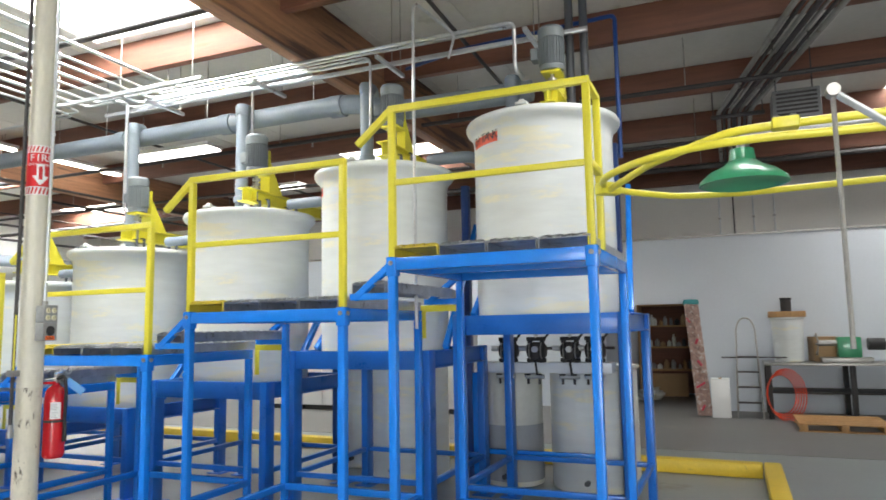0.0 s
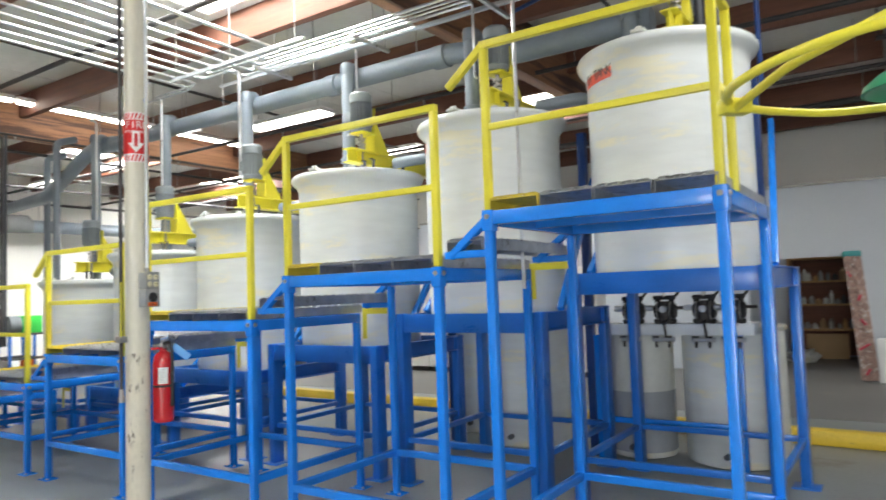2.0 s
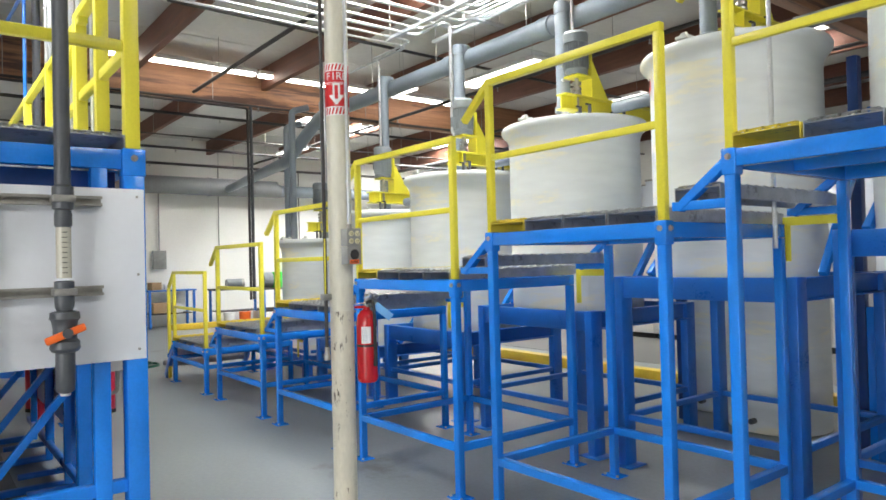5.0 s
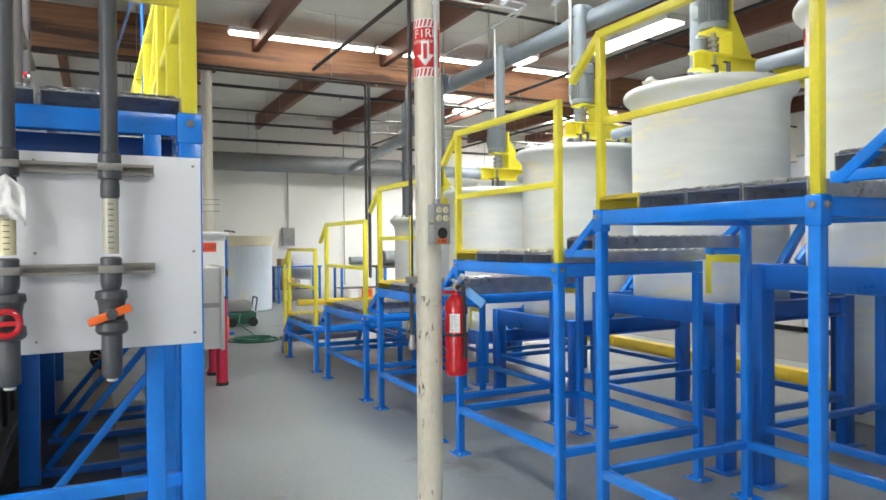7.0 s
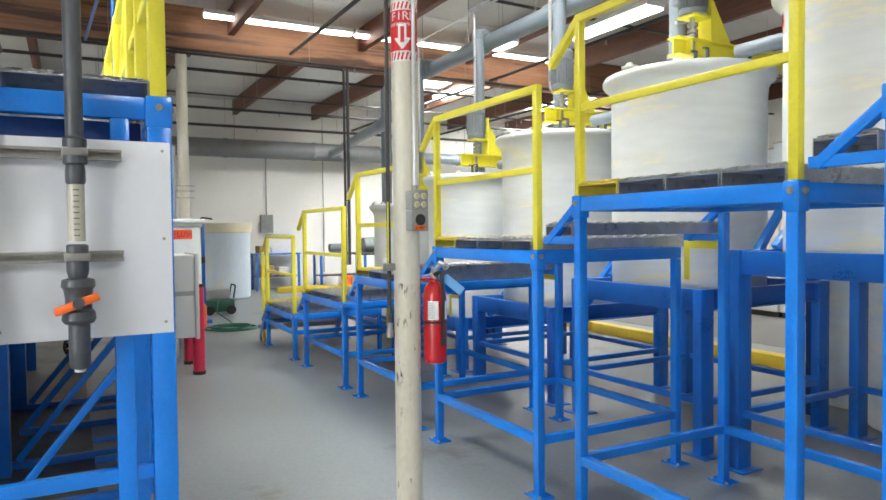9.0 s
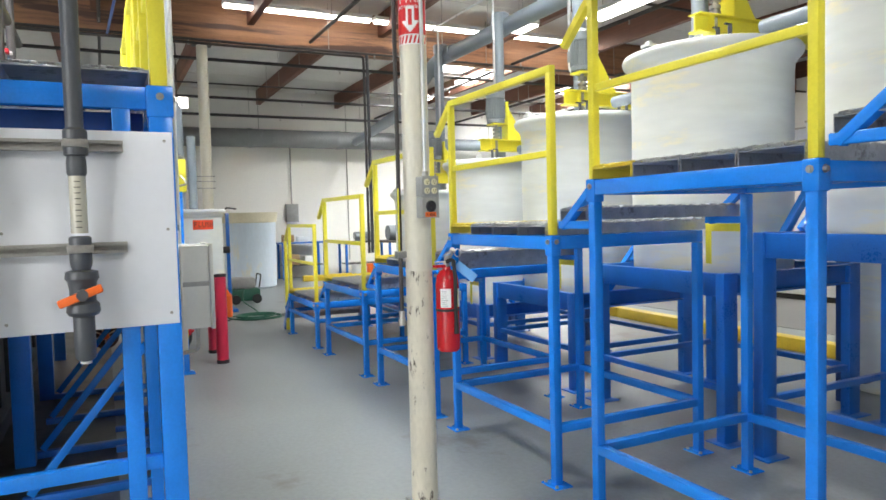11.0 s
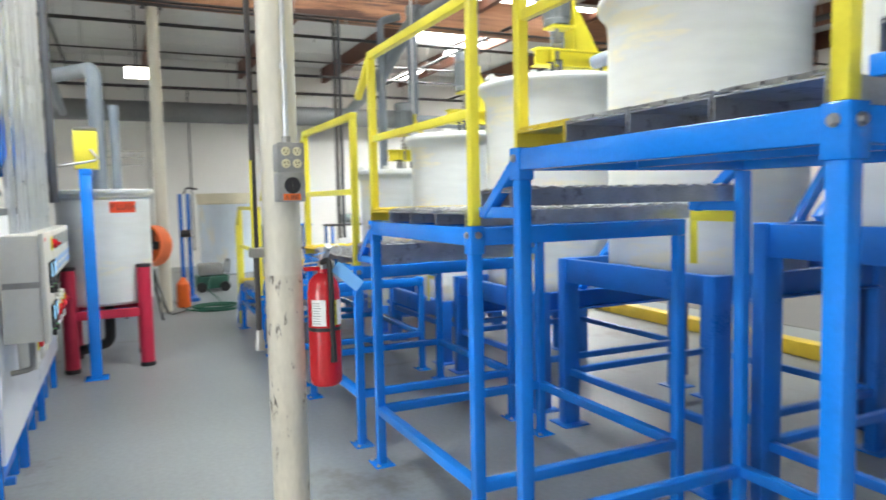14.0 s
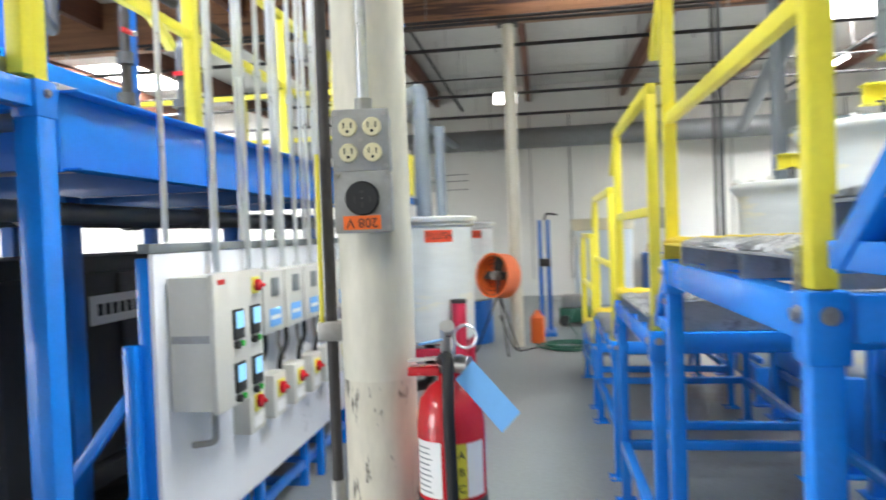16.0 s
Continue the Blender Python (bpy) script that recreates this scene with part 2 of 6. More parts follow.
def lathe(bm, profile, seg=48, at=(0, 0, 0), m=None):
    at = Vector(at)
    rings = []
    for r, z in profile:
        ring = []
        for i in range(seg):
            a = 2 * math.pi * i / seg
            p = Vector((r * math.cos(a), r * math.sin(a), z))
            ring.append(bm.verts.new((m @ p if m else p) + at))
        rings.append(ring)
    for a, b in zip(rings, rings[1:]):
        for i in range(seg):
            bm.faces.new((a[i], a[(i + 1) % seg], b[(i + 1) % seg], b[i]))
    for ring, rev in ((rings[0], True), (rings[-1], False)):
        if profile[0 if rev else -1][0] > 0.002:
            bm.faces.new(list(reversed(ring)) if rev else ring)
    return bm


def tube(bm, pts, r, seg=12, corner=0.06, steps=5):
    """A round pipe along a line of points with rounded corners."""
    pts = [Vector(p) for p in pts]
    path = [pts[0]]
    for a, b, c in zip(pts, pts[1:], pts[2:]):
        k = min(corner, (b - a).length * 0.45, (c - b).length * 0.45)
        s, e = b + (a - b).normalized() * k, b + (c - b).normalized() * k
        for i in range(steps + 1):
            u = i / steps
            path.append((1 - u) ** 2 * s + 2 * u * (1 - u) * b + u * u * e)
    path.append(pts[-1])
    t0 = (path[1] - path[0]).normalized()
    side = t0.orthogonal().normalized()
    rings = []
    for i, p in enumerate(path):
        t = (path[min(i + 1, len(path) - 1)] - path[max(i - 1, 0)]).normalized()
        side = (side - t * side.dot(t)).normalized()
        up = t.cross(side)
        rings.append([bm.verts.new(p + r * (math.cos(2 * math.pi * j / seg) * side + math.sin(2 * math.pi * j / seg) * up)) for j in range(seg)])
    for a, b in zip(rings, rings[1:]):
        for j in range(seg):
            bm.faces.new((a[j], a[(j + 1) % seg], b[(j + 1) % seg], b[j]))
    bm.faces.new(list(reversed(rings[0])))
    bm.faces.new(rings[-1])
    return bm


def part(name, bm, mat, parent=None, label="", smooth=True):
    me = bpy.data.meshes.new(name)
    bmesh.ops.recalc_face_normals(bm, faces=bm.faces)
    bm.to_mesh(me)
    bm.free()
    me.materials.append(mat)
    if smooth:
        me.polygons.foreach_set("use_smooth", [True] * len(me.polygons))
        me.set_sharp_from_angle(angle=radians(35))
    ob = new(name, me)
    if parent is not None:
        ob.parent = parent
    if label:
        ob["label"] = label
    return ob


def thing(name, at, label, category, group="", kind=""):
    ob = new(name)
    ob.location = at
    ob.empty_display_size = 0.1
    return tagged(ob, label, category, group, kind)


def B():
    return bmesh.new()


def share(name, me, parent, m):
    ob = new(name, me)
    ob.parent = parent
    ob.matrix_basis = m
    return ob


def text_part(name, body, size, m, mat, parent, label="", depth=0.0008, width=None):
    c = bpy.data.curves.new(name, "FONT")
    c.body, c.size, c.extrude, c.align_x, c.align_y = body, size, depth, "CENTER", "CENTER"
    tmp = new("lettering", c)
    dg = bpy.context.evaluated_depsgraph_get()
    me = bpy.data.meshes.new_from_object(tmp.evaluated_get(dg))
    bpy.data.objects.remove(tmp)
    if width:
        xs = [v.co.x for v in me.vertices]
        k = width / (max(xs) - min(xs))
        for v in me.vertices:
            v.co.x *= k
    me.materials.clear()
    me.materials.append(mat)
    ob = new(name, me)
    ob.parent = parent
    ob.matrix_basis = m
    if label:
        ob["label"] = label
    return ob

# ---- setting ----
def slab(name, x0, x1, y0, y1, z0, z1, mat, label):
    return tagged(part(name, box(B(), x0, x1, y0, y1, z0, z1), mat, smooth=False), label, name.split("_")[0], kind="structure")


XW, XE, YS, YN = -19.6, 8.0, -7.0, 17.0
slab("floor", XW, XE, YS, YN, -0.2, 0.0, CONCRETE, "sealed grey concrete floor with faint stains")
# patch 1 darkens the floor below the platform: stains plus painted-in shade
slab("floor_patch_1", XW, -3.35, -1.9, 1.55, 0.0, 0.004, CONCRETE_SHADED, "wet-stained concrete, coloured darker for the shade under the platform")
slab("floor_patch_2", XW, XE, 9.6, YN, 0.0, 0.004, CONCRETE_BARE, "bare worn warehouse concrete")
slab("wall_west", XW - 0.2, XW, YS, YN, -0.2, 5.6, WALL, "off-white painted warehouse wall")
slab("wall_north", XW, XE, YN, YN + 0.2, 3.5, 5.6, WALL, "white upper warehouse wall")
slab("wall_north_lower", XW, XE, YN - 0.12, YN + 0.2, -0.2, 3.5, WALL_GREY, "pale blue-grey painted partition wall")
YPART, XPART = 14.0, -9.5
slab("wall_partition_1", XPART, -2.2, YPART, YPART + 0.12, 0, 3.25, WALL_GREY, "pale blue-grey painted partition wall")
slab("wall_partition_2", -0.42, XE, YPART, YPART + 0.12, 0, 3.25, WALL_GREY, "pale blue-grey painted partition wall")
slab("wall_partition_3", -2.2, -0.42, YPART, YPART + 0.12, 2.0, 3.25, WALL_GREY, "partition wall above the recess opening")
slab("wall_recess_1", -0.42, -0.32, YPART + 0.121, YN - 0.12, 0, 3.25, WALL_GREY, "grey side wall of the shelf recess")
slab("wall_recess_2", XPART, XPART + 0.1, YPART + 0.121, YN - 0.12, 0, 3.25, WALL_GREY, "grey side wall of the shelf recess")
slab("trim_partition", XPART, XE, YPART - 0.03, YPART + 0.12, 3.25, 3.29, STEEL, "dull metal capping along the partition")
slab("trim_north", XW, XE, YN - 0.14, YN - 0.002, 3.503, 3.54, STEEL, "dull metal capping along the partition")
slab("wall_east", XE, XE + 0.2, YS, YN, -0.2, 5.6, WALL, "off-white painted warehouse wall")
slab("wall_south_1", XW, 0.5, YS - 0.2, YS, -0.2, 5.6, WALL, "off-white painted warehouse wall")
slab("wall_south_2", 4.7, XE, YS - 0.2, YS, -0.2, 5.6, WALL, "off-white painted warehouse wall")
slab("wall_south_3", 0.5, 4.7, YS - 0.2, YS, 3.6, 5.6, WALL, "wall above the loading door")

# roof deck in strips between the skylights
DECK = 5.15
bm = B()
ys = sorted({YS, YN} | {s for _, y, _, d in SKYLIGHTS for s in (y - d / 2, y + d / 2)})
for y0, y1 in zip(ys, ys[1:]):
    cuts = sorted((x - w / 2, x + w / 2) for x, y, w, d in SKYLIGHTS if y - d / 2 < (y0 + y1) / 2 < y + d / 2)
    x = XW
    for c0, c1 in cuts:
        box(bm, x, c0, y0, y1, DECK, DECK + 0.1)
        x = c1
    box(bm, x, XE, y0, y1, DECK, DECK + 0.1)
# seams of the foil sheets
for i in range(24):
    x = XW + 0.6 + i * 1.18
    if not any(abs(x - s[0]) < s[2] / 2 + 0.02 for s in SKYLIGHTS):
        box(bm, x, x + 0.02, YS, YN, DECK - 0.008, DECK + 0.002)
tagged(part("ceiling", bm, ROOF, smooth=False), "roof deck lined with white foil insulation", "ceiling", kind="structure")
# curb and glowing dome for every opening, the added fill ones too
for sx, sy, sw, sd in SKYLIGHTS:
    s = thing("skylight", (sx, sy, DECK), "bright white diffusing skylight between timber purlins, in a roof grid partly added for fill light", "skylight", "skylights", "structure")
    bm = B()
    for u in (-1, 1):
        box(bm, u * sw / 2 - 0.02, u * sw / 2 + 0.02, -sd / 2 - 0.02, sd / 2 + 0.02, -0.004, 0.42)
        box(bm, -sw / 2 + 0.022, sw / 2 - 0.022, u * sd / 2 - 0.02, u * sd / 2 + 0.02, -0.002, 0.42)
    part("curb", bm, WALL, s, smooth=False)
    part("dome", box(B(), -sw / 2 + 0.03, sw / 2 - 0.03, -sd / 2 + 0.03, sd / 2 - 0.03, 0.39, 0.41), DIFFUSER, s, smooth=False)

# girders along y on the columns, purlins along x between them
GIRDERS = (-20.1 + 0.0, -12.0, -3.85, 4.3)
for gx in GIRDERS[1:]:
    g = part("girder", box(B(), gx - 0.09, gx + 0.09, YS, YN - 0.01, 4.42, 5.14, 0.008), GLULAM)
    tagged(g, "deep brown glue-laminated timber girder", "beam", "roof girders", "structure")
PURLIN_Y = [-5.7, -3.5, -1.3, 0.95, 3.2, 5.45, 7.65, 9.85, 12.1, 14.3, 16.4]
spans = [(XW, -12.09), (-11.91, -3.94), (-3.76, 4.21), (4.39, XE)]
for y in PURLIN_Y:
    for x0, x1 in spans:
        y += 0.6 if x0 == -11.91 else 0
        if x0 == -3.76:
            y -= 0.6
        p = part("purlin", box(B(), x0, x1, y - 0.055, y + 0.055, 4.76, 5.145, 0.006), PURLIN)
        tagged(p, "red-brown timber roof purlin", "beam", "roof purlins", "structure")


# ---- stair platforms along the tanks ----
LEG, SOCK, POST = 0.052, 0.068, 0.042
YF, YB = 3.855, 4.99
PLATFORM_X = (-1.76, -3.37, -5.005, -6.61, -8.31, -10.06)
PLATFORM_W = (1.235, 1.25, 1.25, 1.235, 1.3, 1.285)


def plank_mesh(name, width, length, mat):
    """Grip-strut plank along y: channel sides and a raised diamond mesh on top."""
    bm = B()
    t, h = 0.004, 0.06
    w = width - 0.006
    for s in (-1, 1):
        box(bm, s * w / 2 - (t if s > 0 else 0), s * w / 2 + (0 if s > 0 else t), 0, length, 0, h)
        box(bm, s * w / 2 - (0.03 if s > 0 else 0), s * w / 2 + (0 if s > 0 else 0.03), 0, length, h, h + 0.004)
    inner = w - 0.05
    box(bm, -w / 2 + t, w / 2 - t, 0, length, h - 0.008, h - 0.003)
    cols = 7
    cw = inner / cols
    n = int(length / 0.04)
    step = length / n
    for c in range(cols + 1):
        xc = -inner / 2 + c * cw
        pts = []
        for i in range(n + 1):
            off = cw * 0.36 * (1 if (i + c) % 2 else -1)
            x = max(-inner / 2, min(inner / 2, xc + off))
            pts.append((x, i * step, h + (0.010 if (i % 2) else 0.0)))
        prev = None
        for x, y, z in pts:
            quad = [bm.verts.new((x - 0.006, y, z)), bm.verts.new((x + 0.006, y, z)), bm.verts.new((x + 0.006, y, z + 0.009)), bm.verts.new((x - 0.006, y, z + 0.009))]
            if prev:
                for k in range(4):
                    bm.faces.new((prev[k], prev[(k + 1) % 4], quad[(k + 1) % 4], quad[k]))
            prev = quad
    me = bpy.data.meshes.new(name)
    bmesh.ops.recalc_face_normals(bm, faces=bm.faces)
    bm.to_mesh(me)
    bm.free()
    me.materials.append(mat)
    return me


PLANK_W = 0.30
PLANK = plank_mesh("plank", PLANK_W, YB - YF + 0.14, GRIP)
NOSING = plank_mesh("nosing_plank", PLANK_W, YB - YF + 0.14, YELLOW_FRP)
TREAD = plank_mesh("tread_plank", 0.24, YB - YF + 0.06, GRIP)


def bolt(parent, at, axis=(0, -1, 0), r=0.011):
    a = Vector(at)
    b = B()
    cyl(b, a, a + Vector(axis) * 0.004, r * 1.35, 14)
    cyl(b, a, a + Vector(axis) * 0.012, r, 6)
    return part("bolt", b, STEEL, parent)


def platform(k):
    zt = 2.063 - 0.299 * (k - 1)
    xl = PLATFORM_X[k - 1]
    w = PLATFORM_W[k - 1]
    name = ["highest", "second", "third", "fourth", "fifth", "lowest"][k - 1]
    p = thing("work_platform", (xl, YF, 0), "blue steel work platform with yellow guardrail, %s of the row" % name, "platform", "stepped platforms")
    for x in (0, w):
        for y in (0, YB - YF):
            front = y == 0
            leg = part("leg", box(B(), x - LEG / 2, x + LEG / 2, y - LEG / 2, y + LEG / 2, 0.008, zt - (0.11 if front else 0.082), 0.005), BLUE, p)
            part("foot_plate", box(B(), x - 0.075, x + 0.075, y - 0.06, y + 0.06, 0, 0.009, 0.002), BLUE, leg)
            bolt(leg, (x - 0.055, y - 0.04, 0.009), (0, 0, 1), 0.008)
            bolt(leg, (x + 0.055, y - 0.04, 0.009), (0, 0, 1), 0.008)
            if front:
                part("post_socket", box(B(), x - SOCK / 2, x + SOCK / 2, -SOCK / 2, SOCK / 2, zt - 0.115, zt + 0.004, 0.006), BLUE, p)
                bolt(p, (x, -SOCK / 2, zt - 0.035))
                bolt(p, (x + SOCK / 2, 0, zt - 0.035), (1, 0, 0))
    part("front_beam", box(B(), SOCK / 2, w - SOCK / 2, -LEG / 2 - 0.004, LEG / 2 - 0.004, zt - 0.08, zt - 0.002, 0.005), BLUE, p)
    part("back_beam", box(B(), -LEG / 2, w + LEG / 2, YB - YF - LEG / 2, YB - YF + LEG / 2, zt - 0.08, zt - 0.002, 0.005), BLUE, p)
    for x in (0, w):
        part("side_beam", box(B(), x - LEG / 2, x + LEG / 2, SOCK / 2, YB - YF - LEG / 2, zt - 0.08, zt - 0.003, 0.005), BLUE, p)
    part("middle_bearer", box(B(), LEG / 2, w - LEG / 2, 0.52, 0.57, zt - 0.07, zt - 0.004, 0.004), BLUE, p)
    zb = 0.335
    t = 0.05
    if zt > 0.45:
        part("lower_brace", box(B(), LEG / 2, w - LEG / 2, -t / 2, t / 2, zb - t / 2, zb + t / 2, 0.004), BLUE, p)
        part("lower_brace", box(B(), LEG / 2, w - LEG / 2, YB - YF - t / 2, YB - YF + t / 2, zb - t / 2, zb + t / 2, 0.004), BLUE, p)
        for x in (0, w):
            part("lower_brace", box(B(), x - t / 2, x + t / 2, LEG / 2, YB - YF - LEG / 2, zb - t / 2, zb + t / 2, 0.004), BLUE, p)
    # deck planks
    for i in range(4):
        share("plank", NOSING if i == 0 else PLANK, p, pose(0.02 + PLANK_W / 2 + i * (PLANK_W + 0.005), -0.035, zt + 0.001))
    # guardrail
    top, mid = zt + 0.93, zt + 0.475
    for x in (0, w):
        part("rail_post", box(B(), x - POST / 2, x + POST / 2, -POST / 2, POST / 2, zt + 0.005, top, 0.004), YELLOW, p)
    part("top_rail", box(B(), -POST / 2, w + POST / 2, -POST / 2, POST / 2, top, top + POST, 0.004), YELLOW, p)
    part("middle_rail", box(B(), POST / 2, w - POST / 2, -POST * 0.35, POST * 0.35, mid - 0.019, mid + 0.019, 0.004), YELLOW, p)
    part("sloping_handrail", bar(B(), (-0.01, 0, top + 0.015), (-0.25, 0, top - 0.185), 0.04, 0.042), YELLOW, p)
    # step down to the next platform
    zs = zt - 0.212
    for y in (0, YB - YF):
        part("step_arm", box(B(), -0.3, -LEG / 2, y - 0.022, y + 0.022, zs - 0.045, zs - 0.002, 0.004), BLUE, p)
        part("step_strut", bar(B(), (-0.02, y - 0.002, zt - 0.05), (-0.27, y - 0.002, zs - 0.035), 0.05, 0.042), BLUE, p)
    share("tread", TREAD, p, pose(-0.165, -0.02, zs))
    if k < 6:
        part("kick_plate", box(B(), -0.36, -0.05, YB - YF + 0.05, YB - YF + 0.056, zt - 0.31, zt - 0.26, 0.001), YELLOW, p)
        part("kick_plate", box(B(), -0.36, -0.315, YB - YF + 0.05, YB - YF + 0.056, zt - 0.52, zt - 0.31, 0.001), YELLOW, p)
    if k == 1:
        d = 0.32
        part("rail_post", box(B(), w - POST / 2, w + POST / 2, d - POST / 2, d + POST / 2, zt + 0.005, top, 0.004), YELLOW, p)
        part("side_rail", box(B(), w - POST / 2, w + POST / 2, POST / 2, d + POST / 2, top, top + POST * 0.8, 0.004), YELLOW, p)
        part("side_rail", box(B(), w - 0.02, w + 0.02, POST / 2, d - POST / 2, mid - 0.022, mid + 0.022, 0.004), YELLOW, p)
    if k == 6:
        # stringers down to the floor with two lower treads
        for y in (0, YB - YF):
            part("stringer", bar(B(), (-0.04, y, zt - 0.06), (-0.42, y, 0.03), 0.05, 0.09), BLUE_DARK, p)
        share("tread", TREAD, p, pose(-0.42, -0.02, 0.17))
        part("rail_post", box(B(), -0.28, -0.235, -POST / 2, POST / 2, 0.02, top - 0.2, 0.004), YELLOW, p)
    return p


for k in range(1, 7):
    platform(k)


# ---- tank stands and mixing tanks ----
def channel(bm, p0, p1, h, fl, up=(0, 0, 1), t=0.009):
    """A C-section between two points on one level, its back towards the outside."""
    p0, p1 = Vector(p0), Vector(p1)
    d = (p1 - p0).normalized()
    s = d.cross(Vector((0, 0, 1)))
    n = (p1 - p0).length
    m = Matrix((d, -s, Vector((0, 0, 1)))).transposed().to_4x4()
    m.translation = p0
    box(bm, 0, n, -t, 0, -h, 0, 0.002, m)
    box(bm, 0, n, 0, fl, -t, 0, 0.002, m)
    box(bm, 0, n, 0, fl, -h, -h + t, 0.002, m)


TANK_Y, TANK_R = 5.94, 0.605
TANK_X = (-1.31, -2.90, -4.51, -6.17, -7.85, -9.6)


def tank_stand(k):
    cx = TANK_X[k - 1] + 0.08
    zt = 1.722 - 0.28 * (k - 1)
    s = thing("tank_stand", (cx, TANK_Y, 0), "dark blue heavy steel stand of channel section under a mixing tank", "stand", "tank stands")
    a, d, w, wy = 0.655, 0.66, 0.072, 0.13
    for x in (-a, a):
        for y in (-d, d):
            leg = part("leg", box(B(), x - w / 2, x + w / 2, y - wy / 2, y + wy / 2, 0.01, zt, 0.006), BLUE_DARK, s)
            part("foot_plate", box(B(), x - 0.1, x + 0.1, y - 0.1, y + 0.1, 0, 0.011, 0.002), BLUE_DARK, leg)
    for y, sg in ((-d - 0.004, 1), (d + 0.004, -1)):
        b = B()
        channel(b, (-sg * (a - w / 2), y - sg * 0.03, zt - 0.005), (sg * (a - w / 2), y - sg * 0.03, zt - 0.005), 0.155, 0.05)
        part("cross_beam", b, BLUE_DARK, s)
    for x, sg in ((-a, -1), (a, 1)):
        b = B()
        channel(b, (x, sg * (d - wy / 2), zt - 0.005), (x, -sg * (d - wy / 2), zt - 0.005), 0.145, 0.05)
        part("cross_beam", b, BLUE_DARK, s)
    for x in (-0.25, 0.25):
        part("bearer", box(B(), x - 0.03, x + 0.03, -d + 0.06, d - 0.06, zt - 0.16, zt - 0.095, 0.004), BLUE_DARK, s)
    z = 0.37
    for y in (-d, d):
        part("lower_brace", box(B(), -a + w / 2, a - w / 2, y - 0.022, y + 0.022, z - 0.022, z + 0.022, 0.003), BLUE_DARK, s)
    for x in (-a, a):
        part("lower_brace", box(B(), x - 0.022, x + 0.022, -d + wy / 2, d - wy / 2, z - 0.022, z + 0.022, 0.003), BLUE_DARK, s)
    # upright beside the tank, with diagonal braces
    h = zt + 1.7
    part("upright", box(B(), 0.36, 0.44, 0.92, 1.0, 0.0, h, 0.005), NAVY, s)
    for x in (-a - 0.005, a + 0.005):
        part("diagonal_brace", bar(B(), (x, -0.3, zt + 0.0), (x * 0.8, 0.93, zt + 1.25), 0.05, 0.06), BLUE, s)
    return s


def tank(k):
    zb = 1.729 - 0.28 * (k - 1)
    cx = TANK_X[k - 1]
    R = TANK_R
    H = 1.672 - 0.01 * (k - 1)
    t = thing("mixing_tank", (cx, TANK_Y, zb), "translucent white plastic mixing tank with rolled rim on blue stand", "tank", "mixing tanks")
    prof = [(R - 0.05, -0.1), (R - 0.015, -0.085), (R - 0.003, -0.04), (R, 0.06), (R + 0.004, H * 0.45), (R + 0.003, H - 0.2), (R + 0.01, H - 0.13), (R + 0.032, H - 0.085), (R + 0.06, H - 0.062), (R + 0.073, H - 0.04),
            (R + 0.074, H - 0.018), (R + 0.062, H + 0.004), (R + 0.035, H + 0.012), (R + 0.01, H + 0.01), (R - 0.014, H), (R - 0.018, H - 0.1), (R - 0.018, 0.3), (0.001, 0.3)]
    body = part("vessel", lathe(B(), prof, 72), POLY, t)
    # lid halves and the lug on the rim
    part("lid", lathe(B(), [(R - 0.02, H - 0.02), (R - 0.02, H + 0.008), (R - 0.06, H + 0.016), (0.001, H + 0.02)], 64), POLY, t)
    b = B()
    box(b, -0.05, 0.05, -R - 0.07, -R + 0.02, H + 0.01, H + 0.035, 0.006)
    cyl(b, (-0.02, -R - 0.03, H + 0.04), (0.02, -R - 0.03, H + 0.04), 0.022, 12)
    part("lifting_lug", b, POLY_DIRTY, t)
    for a in (0.7, 1.9, 3.3, 4.2, 5.3):
        part("fitting", cyl(B(), ((R - 0.12) * math.cos(a), (R - 0.12) * math.sin(a), H + 0.01), ((R - 0.12) * math.cos(a), (R - 0.12) * math.sin(a), H + 0.06), 0.03, 14), POLY_DIRTY, t)
    if k in (1, 2, 3):
        # red label wrapped round the vessel
        a0, a1, n = radians(212 if k == 1 else 198), radians(247 if k == 1 else 226), 10
        b = B()
        rr = R + 0.0075
        z0, z1 = H - 0.235, H - 0.115
        for i in range(n):
            u, v = a0 + (a1 - a0) * i / n, a0 + (a1 - a0) * (i + 1) / n
            b.faces.new([b.verts.new((rr * math.cos(q), rr * math.sin(q), z)) for q, z in ((u, z0), (v, z0), (v, z1), (u, z1))])
        bmesh.ops.remove_doubles(b, verts=b.verts, dist=0.0001)
        label = part("label", b, SIGN_ORANGE, body, "red-orange stuck-on label")
        word = "CH TANK" if k == 1 else "TANK"
        for i, ch in enumerate(word):
            if ch == " ":
                continue
            q = a0 + (a1 - a0) * (i + 0.5) / len(word)
            m = Matrix.Translation(((rr + 0.001) * math.cos(q), (rr + 0.001) * math.sin(q), (z0 + z1) / 2)) @ Euler((radians(90), 0, q + radians(90))).to_matrix().to_4x4()
            text_part("letter", ch, 0.105, m, BLACK, body)
    return t


FIN = bpy.data.meshes.new("fin")
fb = box(B(), 0.092, 0.116, -0.003, 0.003, 0.015, 0.25)
fb.to_mesh(FIN)
fb.free()
FIN.materials.append(MOTOR)


